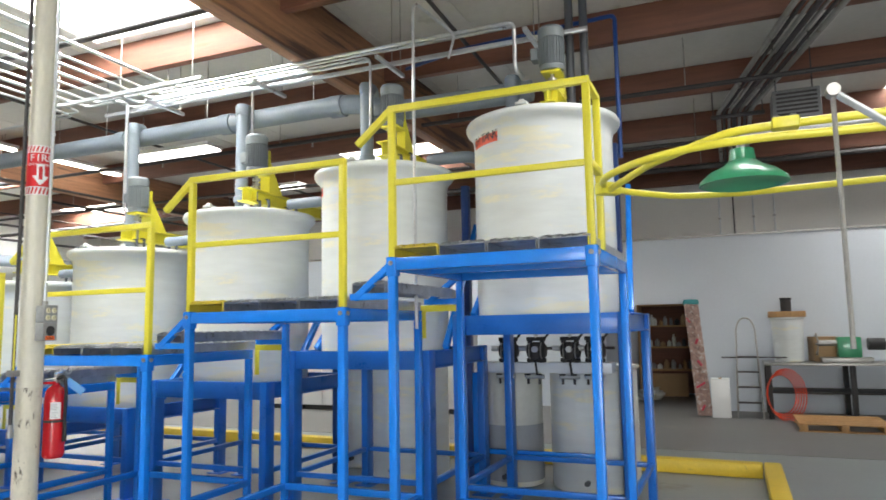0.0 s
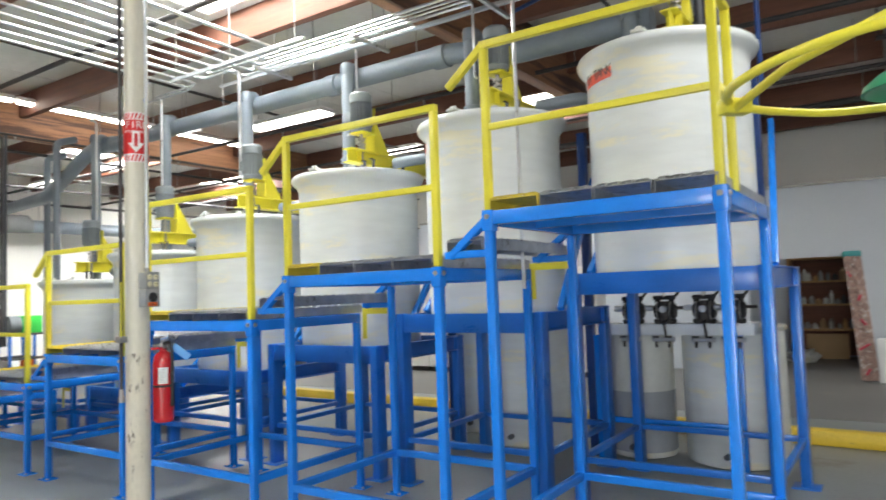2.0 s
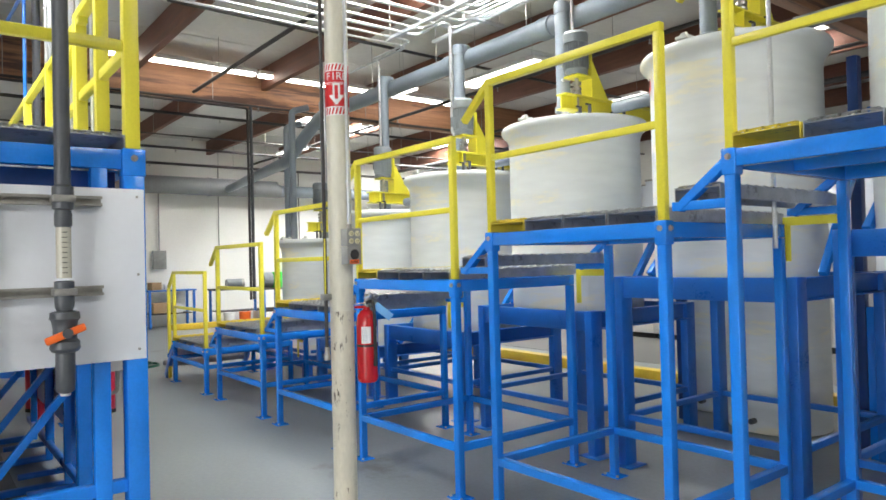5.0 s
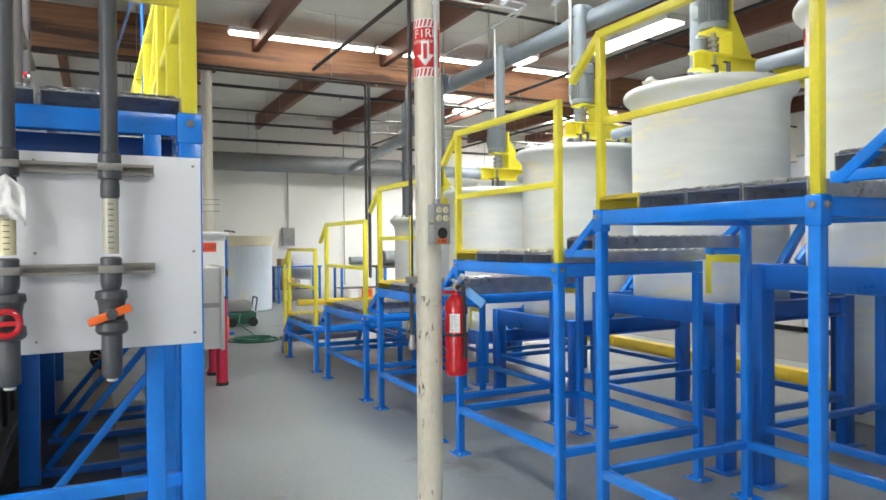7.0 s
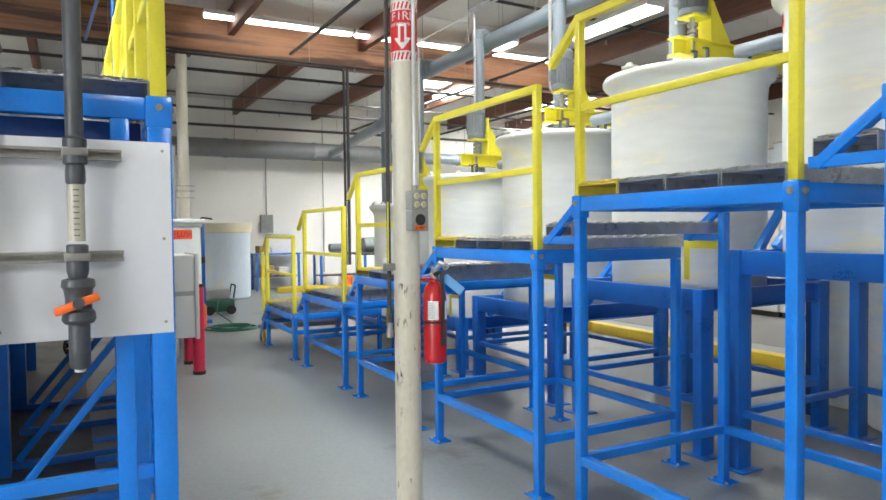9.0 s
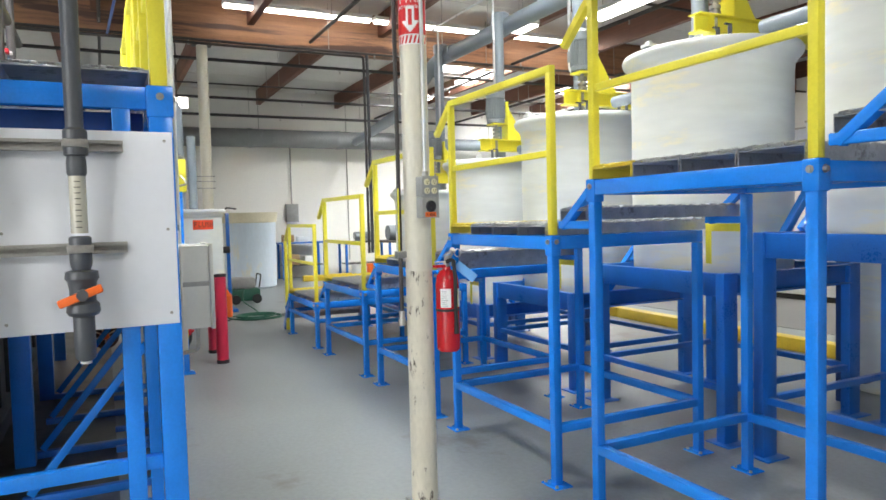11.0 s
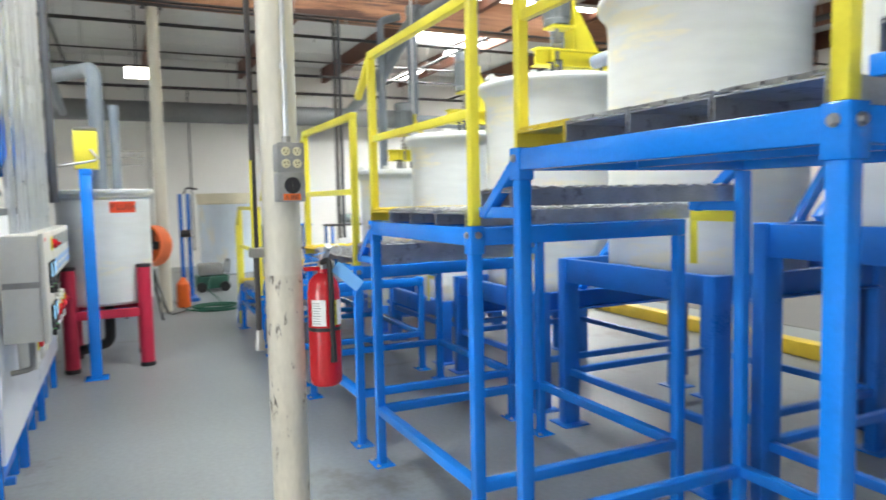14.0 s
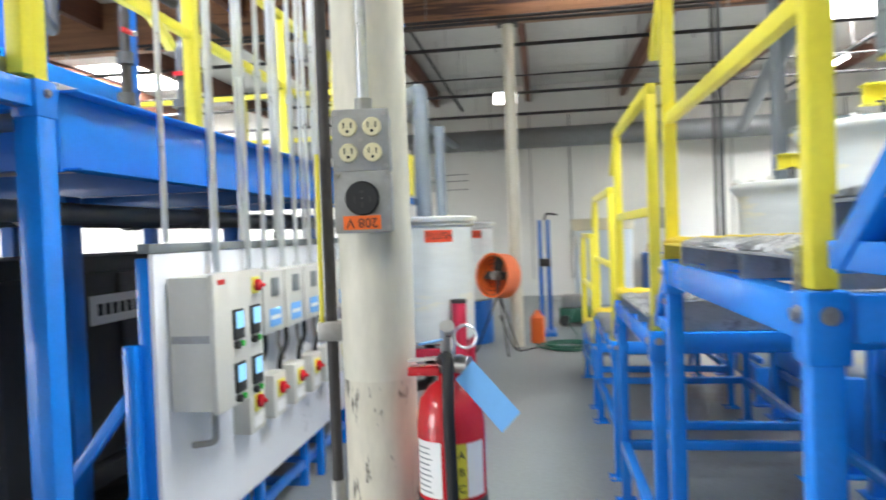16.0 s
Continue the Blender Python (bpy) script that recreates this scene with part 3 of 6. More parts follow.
def agitator(k):
    zb = 3.416 - 0.29 * (k - 1)
    cx = TANK_X[k - 1]
    a = thing("tank_mixer", (cx + 0.13, TANK_Y - 0.06, zb - 0.03), "yellow bridge-mounted mixer with a grey finned motor above a tank", "mixer", "tank mixers")
    a.rotation_euler = (0, 0, radians(90))
    b = B()
    x0, x1, z0, z1 = -0.24, 1.2, 0.14, 0.285
    box(b, x0, x1, -0.065, 0.065, z1 - 0.012, z1, 0.002)
    box(b, x0, x1, -0.065, 0.065, z0, z0 + 0.012, 0.002)
    box(b, x0, x1, -0.006, 0.006, z0 + 0.012, z1 - 0.012)
    part("bridge_beam", b, YELLOW, a)
    part("end_stiffener", box(B(), -0.1, -0.09, -0.06, 0.06, z0 + 0.013, z1 - 0.013), YELLOW, a)
    part("back_plate", box(B(), 0.105, 0.12, -0.075, 0.075, z1, 0.74, 0.003), YELLOW, a)
    for y in (-0.05, 0.038):
        b = B()
        f = b.faces.new([b.verts.new(p) for p in ((0.12, y, z1), (0.37, y, z1), (0.12, y, 0.68))])
        r = bmesh.ops.extrude_face_region(b, geom=[f])
        bmesh.ops.translate(b, vec=(0, 0.012, 0), verts=[v for v in r["geom"] if isinstance(v, bmesh.types.BMVert)])
        part("gusset", b, YELLOW, a, smooth=False)
    # motor with cooling fins and fan cowl
    mz = 0.52
    motor = part("motor", lathe(B(), [(0.03, mz - 0.05), (0.105, mz - 0.04), (0.108, mz), (0.096, mz + 0.01), (0.096, mz + 0.25), (0.113, mz + 0.255), (0.117, mz + 0.335), (0.1, mz + 0.36), (0.001, mz + 0.362)], 28, (-0.02, 0, 0)), MOTOR, a)
    for i in range(26):
        share("fin", FIN, motor, Matrix.Translation((-0.02, 0, mz)) @ Matrix.Rotation(2 * math.pi * i / 26, 4, "Z"))
    part("terminal_box", box(B(), -0.06, 0.06, 0.115, 0.185, mz + 0.08, mz + 0.19, 0.006), MOTOR, motor)
    part("motor_bracket", box(B(), -0.1, 0.105, -0.085, 0.085, mz - 0.065, mz - 0.045, 0.003), YELLOW, a)
    b = B()
    cyl(b, (-0.02, 0, 0.0), (-0.02, 0, mz - 0.06), 0.019, 14)
    for z in (0.30, 0.34, 0.39):
        cyl(b, (-0.02, 0, z), (-0.02, 0, z + 0.026), 0.042, 18)
    part("shaft_coupling", b, STEEL, a)
    for x in (-0.18, 0.3):
        for y in (-0.17, -0.28):
            part("valve_stub", cyl(B(), (x, y, 0.0), (x, y, 0.13), 0.016, 12), PVC_DARK, a)
            part("valve_lever", box(B(), x - 0.05, x + 0.012, y - 0.01, y + 0.01, 0.13, 0.142, 0.003), BLACK, a)
    return a


for k in range(1, 7):
    tank_stand(k)
    tank(k)
    agitator(k)


# ---- cream column with its fittings ----
CX, CY = -3.936, 3.085
CR = 0.073


def column(x, y, r, mat, label):
    c = thing("column", (x, y, 0), label, "column", "roof columns", "structure")
    part("lower_shaft", lathe(B(), [(r, 0), (r, 0.6), (r, 1.3)], 40), mat, c, "chipped lower shaft")
    part("shaft", lathe(B(), [(r, 1.3), (r, 2.6), (r, 4.41)], 40), CREAM_HIGH, c)
    part("base_plate", box(B(), -0.085, 0.085, -0.085, 0.085, 0, 0.012, 0.003), STEEL, c)
    part("cap_plate", box(B(), -0.12, 0.12, -0.15, 0.15, 4.402, 4.418, 0.002), STEEL_DARK, c)
    return c


column(CX, CY, CR, CREAM, "round cream-painted steel column, chipped near the floor")
column(-12.05, 3.05, 0.085, CREAM_HIGH, "round cream-painted steel roof column")


def on_column(angle, r, z):
    a = radians(angle)
    return (CX + r * math.cos(a), CY + r * math.sin(a), z)


def column_frame(angle, r, z):
    """A frame on the column's skin: x along the skin, y up, z outward."""
    return Matrix.Translation(on_column(angle, r, z)) @ Euler((radians(90), 0, radians(angle + 90))).to_matrix().to_4x4()


# outlet boxes face the aisle
FACE = 6
box_thing = thing("outlet_box", (0, 0, 0), "grey cast box with four ivory sockets fixed to the column", "outlet box")
box_thing.matrix_world = column_frame(FACE, CR + 0.021, 1.754)
part("body", box(B(), -0.049, 0.049, -0.053, 0.053, -0.022, 0.045, 0.006), GREY_CAST, box_thing)
part("cover_plate", box(B(), -0.052, 0.052, -0.056, 0.056, 0.046, 0.051, 0.003), GREY_CAST, box_thing)
for ux in (-0.022, 0.022):
    for uy in (-0.023, 0.023):
        s = part("socket", lathe(B(), [(0.017, 0.050), (0.017, 0.055), (0.015, 0.057), (0.001, 0.057)], 20, (ux, uy, 0)), IVORY, box_thing)
        b = B()
        box(b, ux - 0.008, ux - 0.0055, uy - 0.002, uy + 0.008, 0.0568, 0.0580)
        box(b, ux + 0.0055, ux + 0.008, uy - 0.002, uy + 0.008, 0.0568, 0.0580)
        cyl(b, (ux, uy - 0.008, 0.0565), (ux, uy - 0.008, 0.058), 0.003, 10)
        part("slot", b, BLACK, s)
for ux, uy in ((-0.045, 0.047), (0.045, 0.047), (-0.045, -0.047), (0.045, -0.047), (0, 0.0)):
    part("screw", cyl(B(), (ux, uy, 0.05), (ux, uy, 0.0535), 0.004, 8), STEEL, box_thing)
power_box = thing("power_outlet", (0, 0, 0), "grey cast box with a round black 208 volt receptacle", "outlet box")
power_box.matrix_world = column_frame(FACE, CR + 0.021, 1.645)
part("body", box(B(), -0.049, 0.049, -0.057, 0.053, -0.022, 0.045, 0.006), GREY_CAST, power_box)
part("cover_plate", box(B(), -0.052, 0.052, -0.058, 0.054, 0.046, 0.051, 0.003), GREY_CAST, power_box)
rec = part("receptacle", lathe(B(), [(0.031, 0.05), (0.031, 0.056), (0.028, 0.059), (0.001, 0.059)], 28, (0, 0.004, 0)), BLACK, power_box)
b = B()
for ux, uy, w, h in ((-0.014, 0.002, 0.003, 0.012), (0.014, 0.002, 0.003, 0.012), (0, 0.016, 0.008, 0.004), (0, -0.008, 0.004, 0.01)):
    box(b, ux - w / 2, ux + w / 2, uy - h / 2, uy + h / 2, 0.0588, 0.060)
part("slot", b, STEEL_DARK, rec)
part("voltage_label", box(B(), -0.036, 0.032, -0.052, -0.027, 0.0512, 0.0525), ORANGE, power_box, "orange 208 V sticker, upside down")
text_part("lettering", "208 V", 0.024, pose(-0.002, -0.0395, 0.0527, 0, 0, 180), BLACK, power_box)
for ux, uy in ((-0.047, 0.046), (0.047, 0.046), (-0.047, -0.05), (0.047, -0.05)):
    part("screw", cyl(B(), (ux, uy, 0.05), (ux, uy, 0.0535), 0.004, 8), STEEL, power_box)

con = thing("conduit", on_column(FACE, CR + 0.02, 1.812), "thin steel conduit running up the column to the outlet box", "conduit")
part("pipe", cyl(B(), (0, 0, 0), (0, 0, 2.5), 0.011, 12), GALV, con)
part("connector", cyl(B(), (0, 0, -0.005), (0, 0, 0.025), 0.017, 12), GREY_CAST, con)
for z in (0.28, 1.1, 1.9):
    part("strap", cyl(B(), (0, 0, z), (0, 0, z + 0.02), 0.016, 12), GALV, con)

# hose rod beside the column
rod = thing("hose_drop", (CX - 0.015, CY - 0.102, 0), "dark steel drop pipe clamped to the cream column", "pipe")
part("pipe", tube(B(), [(0.0, 0, 4.4), (0.0, 0, 1.05)], 0.0115, 12), STEEL_DARK, rod)
part("cable", tube(B(), [(0.02, -0.012, 1.75), (0.021, -0.014, 1.41)], 0.005, 8), YELLOW, rod)
part("fitting", lathe(B(), [(0.02, 1.0), (0.021, 1.03), (0.016, 1.045), (0.016, 1.08)], 14), STEEL, rod)
part("clamp", box(B(), -0.03, 0.025, -0.025, 0.03, 1.37, 1.41, 0.005), STEEL, rod)

# fire extinguisher with its bracket
EA = 78
ex, ey = CX + 0.05, CY + 0.147
ext = thing("fire_extinguisher", (ex, ey, 0.845), "red dry-powder fire extinguisher hung on the column with a blue tag", "fire extinguisher")
ext.scale = (1.03, 1.03, 1.04)
part("cylinder", lathe(B(), [(0.052, 0), (0.062, 0.012), (0.0635, 0.03), (0.0635, 0.36), (0.056, 0.405), (0.038, 0.428), (0.022, 0.438), (0.02, 0.453)], 40), RED, ext)
b = B()
for i in range(12):
    a0 = radians(-62 + i * 4.4)
    a1 = radians(-62 + (i + 1) * 4.4)
    b.faces.new([b.verts.new((0.0642 * math.cos(q), 0.0642 * math.sin(q), z)) for q, z in ((a0, 0.238), (a1, 0.238), (a1, 0.338), (a0, 0.338))])
part("label_sheet", b, SIGN_WHITE, ext, "white printed instruction label")
for i in range(9):
    b = B()
    for j in range(4):
        a0, a1 = radians(-58 + j * 8), radians(-58 + (j + 1) * 8 - (4 if j == 3 and i % 3 else 0))
        b.faces.new([b.verts.new((0.0646 * math.cos(q), 0.0646 * math.sin(q), z)) for q, z in ((a0, 0.246 + i * 0.0098), (a1, 0.246 + i * 0.0098), (a1, 0.2485 + i * 0.0098), (a0, 0.2485 + i * 0.0098))])
    part("print_line", b, MOTOR, ext)
b = B()
for i in range(3):
    a0 = radians(14 + i * 6)
    a1 = radians(14 + (i + 1) * 6)
    b.faces.new([b.verts.new((0.0650 * math.cos(q), 0.0650 * math.sin(q), z)) for q, z in ((a0, 0.238), (a1, 0.238), (a1, 0.335), (a0, 0.335))])
part("yellow_band", b, YELLOW, ext)
for i, ch in enumerate("ABC"):
    q = radians(23)
    text_part("letter", ch, 0.02, Matrix.Translation((0.0656 * math.cos(q), 0.0656 * math.sin(q), 0.315 - i * 0.03)) @ Euler((radians(90), 0, q + radians(90))).to_matrix().to_4x4(), BLACK, ext)
b = B()
for i in range(6):
    a0, a1 = radians(33 + i * 6), radians(33 + (i + 1) * 6)
    b.faces.new([b.verts.new((0.0645 * math.cos(q), 0.0645 * math.sin(q), z)) for q, z in ((a0, 0.238), (a1, 0.238), (a1, 0.335), (a0, 0.335))])
part("rating_sheet", b, SIGN_WHITE, ext)
part("valve", lathe(B(), [(0.02, 0.448), (0.02, 0.478), (0.014, 0.483), (0.014, 0.518), (0.001, 0.52)], 18), STEEL, ext)
part("carry_handle", bar(B(), (0.0, -0.075, 0.474), (0.03, 0.03, 0.486), 0.02, 0.006), STEEL, ext)
part("squeeze_lever", tube(B(), [(0.0, 0.0, 0.49), (0.03, 0.005, 0.515), (0.06, 0.008, 0.545)], 0.014, 12, 0.02), GALV, ext, "bright steel squeeze lever")
part("pressure_gauge", cyl(B(), (0.012, 0.02, 0.468), (0.02, 0.042, 0.468), 0.016, 18), STEEL, ext)
b = B()
tube(b, [(0.055, 0.04 + 0.02 * math.cos(q * math.pi / 10), 0.525 + 0.02 * math.sin(q * math.pi / 10)) for q in range(21)], 0.0026, 8, 0.005, 2)
part("pull_ring", b, GALV, ext)
part("tamper_seal", bar(B(), (0.04, -0.045, 0.51), (0.05, 0.0, 0.52), 0.018, 0.003, 0.001), BLUE_TAG, ext, "blue tamper seal strip")
part("hose", tube(B(), [(0.02, -0.01, 0.478), (0.062, 0.008, 0.495), (0.083, 0.008, 0.40), (0.074, 0.01, 0.24), (0.076, 0.012, 0.16)], 0.0105, 12, 0.04), BLACK, ext)
part("nozzle", cyl(B(), (0.076, 0.012, 0.2), (0.076, 0.012, 0.1), 0.010, 12, 0.014), BLACK, ext)
part("strap", lathe(B(), [(0.0655, 0.216), (0.0655, 0.23)], 40), BLACK, ext)
part("inspection_tag", box(B(), 0, 0.125, -0.024, 0.024, -0.0006, 0.0006, 0, Matrix.Translation((0.05, 0.035, 0.465)) @ Euler((radians(75), radians(40), radians(60))).to_matrix().to_4x4()), BLUE_TAG, ext, "light blue paper inspection tag")
part("wall_bracket", box(B(), -0.02, 0.02, -0.075, -0.015, 0.448, 0.463, 0.002), RED, ext)

# FIRE EXTINGUISHER sign wrapped round the column
SA, SZ0, SZ1 = -33, 2.515, 2.84
sign = thing("fire_extinguisher_sign", (CX, CY, 0), "red and white FIRE EXTINGUISHER arrow sign wrapped round the column", "sign")


def wrap(bm, u0, u1, z0, z1, r, n=10, shear=0.0):
    """A curved patch: u in metres along the skin from the sign's centre line."""
    for i in range(n):
        q = []
        for u, z in ((i, z0), (i + 1, z0), (i + 1, z1), (i, z1)):
            d = u0 + (u1 - u0) * u / n + (shear if z == z1 else 0)
            a = radians(SA) + d / CR
            q.append(bm.verts.new((r * math.cos(a), r * math.sin(a), z)))
        bm.faces.new(q)
    bmesh.ops.remove_doubles(bm, verts=bm.verts, dist=0.00005)
    return bm


part("backing", wrap(B(), -0.10, 0.10, SZ0, SZ1, CR + 0.0015, 16), SIGN_WHITE, sign)
part("red_field", wrap(B(), -0.10, 0.10, SZ0 + 0.055, SZ1 - 0.05, CR + 0.0025, 16), SIGN_RED, sign)
for i in range(9):
    part("stripe", wrap(B(), -0.10 + i * 0.0225, -0.089 + i * 0.0225, SZ0 + 0.006, SZ0 + 0.048, CR + 0.0025, 2, 0.011), SIGN_RED, sign)
    part("stripe", wrap(B(), -0.10 + i * 0.0225, -0.089 + i * 0.0225, SZ1 - 0.044, SZ1 - 0.006, CR + 0.0025, 2, 0.011), SIGN_RED, sign)
for word, size, z, w in (("FIRE", 0.066, SZ1 - 0.085, 0.034), ("EXTINGUISHER", 0.024, SZ1 - 0.128, 0.0125)):
    n = len(word)
    for i, ch in enumerate(word):
        a = SA + math.degrees((i - (n - 1) / 2) * w / CR)
        q = radians(a)
        m = Matrix.Translation(((CR + 0.0032) * math.cos(q), (CR + 0.0032) * math.sin(q), z)) @ Euler((radians(90), 0, radians(a + 90))).to_matrix().to_4x4()
        text_part("letter", ch, size, m, SIGN_WHITE, sign)
b = B()
wrap(b, -0.022, 0.022, SZ0 + 0.125, SZ0 + 0.2, CR + 0.0035, 4)
rr = CR + 0.0035
for j in range(6):
    z1_ = SZ0 + 0.125 - j * 0.01
    h = 0.045 * (1 - j / 6)
    wrap(b, -h, h, z1_ - 0.01, z1_, rr, 4)
part("arrow", b, SIGN_WHITE, sign)
part("pictogram", wrap(B(), -0.010, 0.010, SZ0 + 0.10, SZ0 + 0.185, CR + 0.0042, 3), SIGN_RED, sign)


# ---- the opposite platform with flow meters ----
QX0, QX1, QY = -4.67, -3.482, 1.757
ZQ = 2.135
q1 = thing("end_platform", (0, 0, 0), "blue steel end platform with yellow rails and dark grip planks", "platform")
for x in (QX0, QX1):
    for y in (QY, 0.1):
        leg = part("leg", box(B(), x - 0.045, x + 0.045, y - 0.045, y + 0.045, 0.01, ZQ - 0.115, 0.006), BLUE, q1)
        part("foot_plate", box(B(), x - 0.09, x + 0.09, y - 0.08, y + 0.08, 0, 0.01, 0.002), BLUE, leg)
        part("post_socket", box(B(), x - 0.05, x + 0.05, y - 0.05, y + 0.05, ZQ - 0.12, ZQ + 0.004, 0.006), BLUE, q1)
        bolt(q1, (x + 0.05, y, ZQ - 0.04), (1, 0, 0))
        bolt(q1, (x, y + 0.05, ZQ - 0.04), (0, 1, 0))
part("inner_post", box(B(), QX1 - 0.035, QX1 + 0.035, 1.58, 1.648, 0.01, ZQ - 0.09, 0.005), BLUE, q1)
for x in (QX0, QX1):
    part("end_beam", box(B(), x - 0.035, x + 0.035, 0.15, QY - 0.05, ZQ - 0.09, ZQ - 0.002, 0.005), BLUE, q1)
    if x == QX1:
        part("lower_brace", box(B(), x - 0.025, x + 0.025, 0.145, QY - 0.045, 0.60, 0.655, 0.004), BLUE, q1)
for y in (0.1, QY):
    part("side_beam", box(B(), QX0 + 0.05, QX1 - 0.05, y - 0.035, y + 0.035, ZQ - 0.09, ZQ - 0.002, 0.005), BLUE, q1)
part("under_beam", box(B(), QX1 - 0.11, QX1 - 0.05, 0.15, QY - 0.06, ZQ - 0.25, ZQ - 0.095, 0.004), NAVY, q1)
QPLANK = plank_mesh("cross_plank", 0.25, QX1 - QX0 + 0.06, GRIP)
for i in range(6):
    share("plank", QPLANK, q1, pose(QX1 + 0.035, 1.6 - i * 0.258, ZQ + 0.001, 0, 0, 90))
top = ZQ + 0.93
for x, y in ((QX1, QY), (QX0, QY), ((QX0 + QX1) / 2, QY)):
    part("rail_post", box(B(), x - 0.032, x + 0.032, y - 0.032, y + 0.032, ZQ + 0.005, top, 0.004), YELLOW, q1)
part("top_rail", box(B(), QX0 - 0.03, QX1 + 0.03, QY - 0.03, QY + 0.03, top, top + 0.05, 0.004), YELLOW, q1)
part("middle_rail", box(B(), QX0 + 0.03, QX1 - 0.03, QY - 0.02, QY + 0.02, ZQ + 0.45, ZQ + 0.5, 0.004), YELLOW, q1)
part("end_rail", box(B(), QX1 - 0.02, QX1 + 0.02, 0.13, QY - 0.033, ZQ + 0.45, ZQ + 0.5, 0.004), YELLOW, q1)
part("end_rail", box(B(), QX1 - 0.03, QX1 + 0.03, 0.07, QY - 0.033, top, top + 0.05, 0.004), YELLOW, q1)
part("rail_post", box(B(), QX1 - 0.032, QX1 + 0.032, 0.068, 0.132, ZQ + 0.005, top, 0.004), YELLOW, q1)
part("diagonal_rail", bar(B(), (QX0 + 0.03, QY - 0.002, ZQ + 0.95), (QX0 - 0.9, QY - 0.002, ZQ + 0.35), 0.04, 0.045), YELLOW, q1)

# white backing sheet with two flow meters
WX = -3.434
sheet = thing("backing_sheet", (WX, 0, 0), "white plastic backing sheet screwed to the blue platform legs", "panel")
part("board", box(B(), -0.008, 0.0, 0.2, 1.795, 1.19, 1.955, 0.002), WHITE_BOARD, sheet)
for y in (0.26, 1.2, 1.765):
    for z in (1.235, 1.57, 1.92):
        part("screw", cyl(B(), (0, y, z), (0.004, y, z), 0.006, 10), STEEL, sheet)
for z in (1.893, 1.506):
    s = thing("mounting_strut", (WX, 0, z), "slotted steel mounting strut across the white sheet", "strut", "struts")
    b = B()
    box(b, 0.001, 0.006, 0.25, 1.615, -0.021, 0.021)
    box(b, 0.006, 0.036, 0.25, 1.615, 0.017, 0.021)
    box(b, 0.006, 0.036, 0.25, 1.615, -0.021, -0.017)
    box(b, 0.032, 0.036, 0.25, 1.615, 0.009, 0.017)
    box(b, 0.032, 0.036, 0.25, 1.615, -0.017, -0.009)
    part("channel", b, STEEL, s, smooth=False)


def flow_meter(y, lever):
    fx = WX + 0.085
    r = 0.031
    f = thing("flow_meter", (fx, y, 0), "dark grey pipe with clear flow meter and orange-handled valve" if lever else "grey pipe with yellowed flow meter and round red valve wheel", "flow meter", "flow meters")
    f.scale = (1, 1, 1.043)
    part("riser", cyl(B(), (0, 0, 1.80), (0, 0, 4.5), r, 24), PVC_DARK, f)
    part("coupling", lathe(B(), [(r, 1.77), (0.041, 1.775), (0.041, 1.86), (r, 1.87)], 24), PVC_DARK, f)
    part("union", lathe(B(), [(0.028, 1.70), (0.034, 1.71), (0.034, 1.75), (0.03, 1.775)], 24), PVC_DARK, f)
    part("sight_tube", lathe(B(), [(0.029, 1.50), (0.029, 1.71)], 24), CLEAR if lever else IVORY, f, "clear graduated sight tube" if lever else "yellowed sight tube")
    part("float_rod", cyl(B(), (0, 0, 1.5), (0, 0, 1.71), 0.005, 8), STEEL_DARK, f)
    b = B()
    for i in range(9):
        box(b, 0.027, 0.0295, -0.010, 0.010, 1.52 + i * 0.02, 1.523 + i * 0.02)
    part("scale_marks", b, BLACK, f, smooth=False)
    part("lower_coupling", lathe(B(), [(0.03, 1.49), (0.038, 1.485), (0.038, 1.40), (0.036, 1.385), (0.03, 1.37)], 24), PVC_DARK, f)
    for z in (1.815, 1.445):
        b = B()
        box(b, -0.045, 0.042, -0.043, 0.043, z - 0.014, z + 0.014, 0.004)
        part("pipe_clamp", b, STEEL, f)
    v = part("valve_body", lathe(B(), [(0.035, 1.37), (0.055, 1.365), (0.058, 1.34), (0.05, 1.33), (0.045, 1.30), (0.045, 1.26), (0.055, 1.25), (0.058, 1.222), (0.05, 1.21), (0.038, 1.205)], 28), PVC_DARK, f)
    if lever:
        part("valve_handle", box(B(), 0.05, 0.07, -0.085, 0.07, -0.016, 0.014, 0.007, Matrix.Translation((0, 0, 1.285)) @ Matrix.Rotation(radians(20), 4, "X")), ORANGE, v, "orange-red lever handle")
        part("handle_boss", cyl(B(), (0.03, 0, 1.285), (0.075, 0, 1.285), 0.02, 14), PVC_DARK, v)
    else:
        b = B()
        tube(b, [(0.075, 0.042 * math.cos(q * math.pi / 10), 1.27 + 0.042 * math.sin(q * math.pi / 10)) for q in range(21)], 0.011, 10, 0.005, 2)
        box(b, 0.068, 0.08, -0.04, 0.04, 1.262, 1.278)
        part("hand_wheel", b, RED, v, "round red hand wheel")
    part("elbow", tube(B(), [(0, 0, 1.21), (0, 0, 1.10), (-0.02, 0, 1.06)], 0.037, 20, 0.04), PVC_DARK, f)
    part("outlet_spigot", cyl(B(), (-0.01, 0, 1.07), (-0.012, 0, 1.035), 0.02, 14), POLY, f)
    return f


flow_meter(1.455, True)
flow_meter(1.12, False)

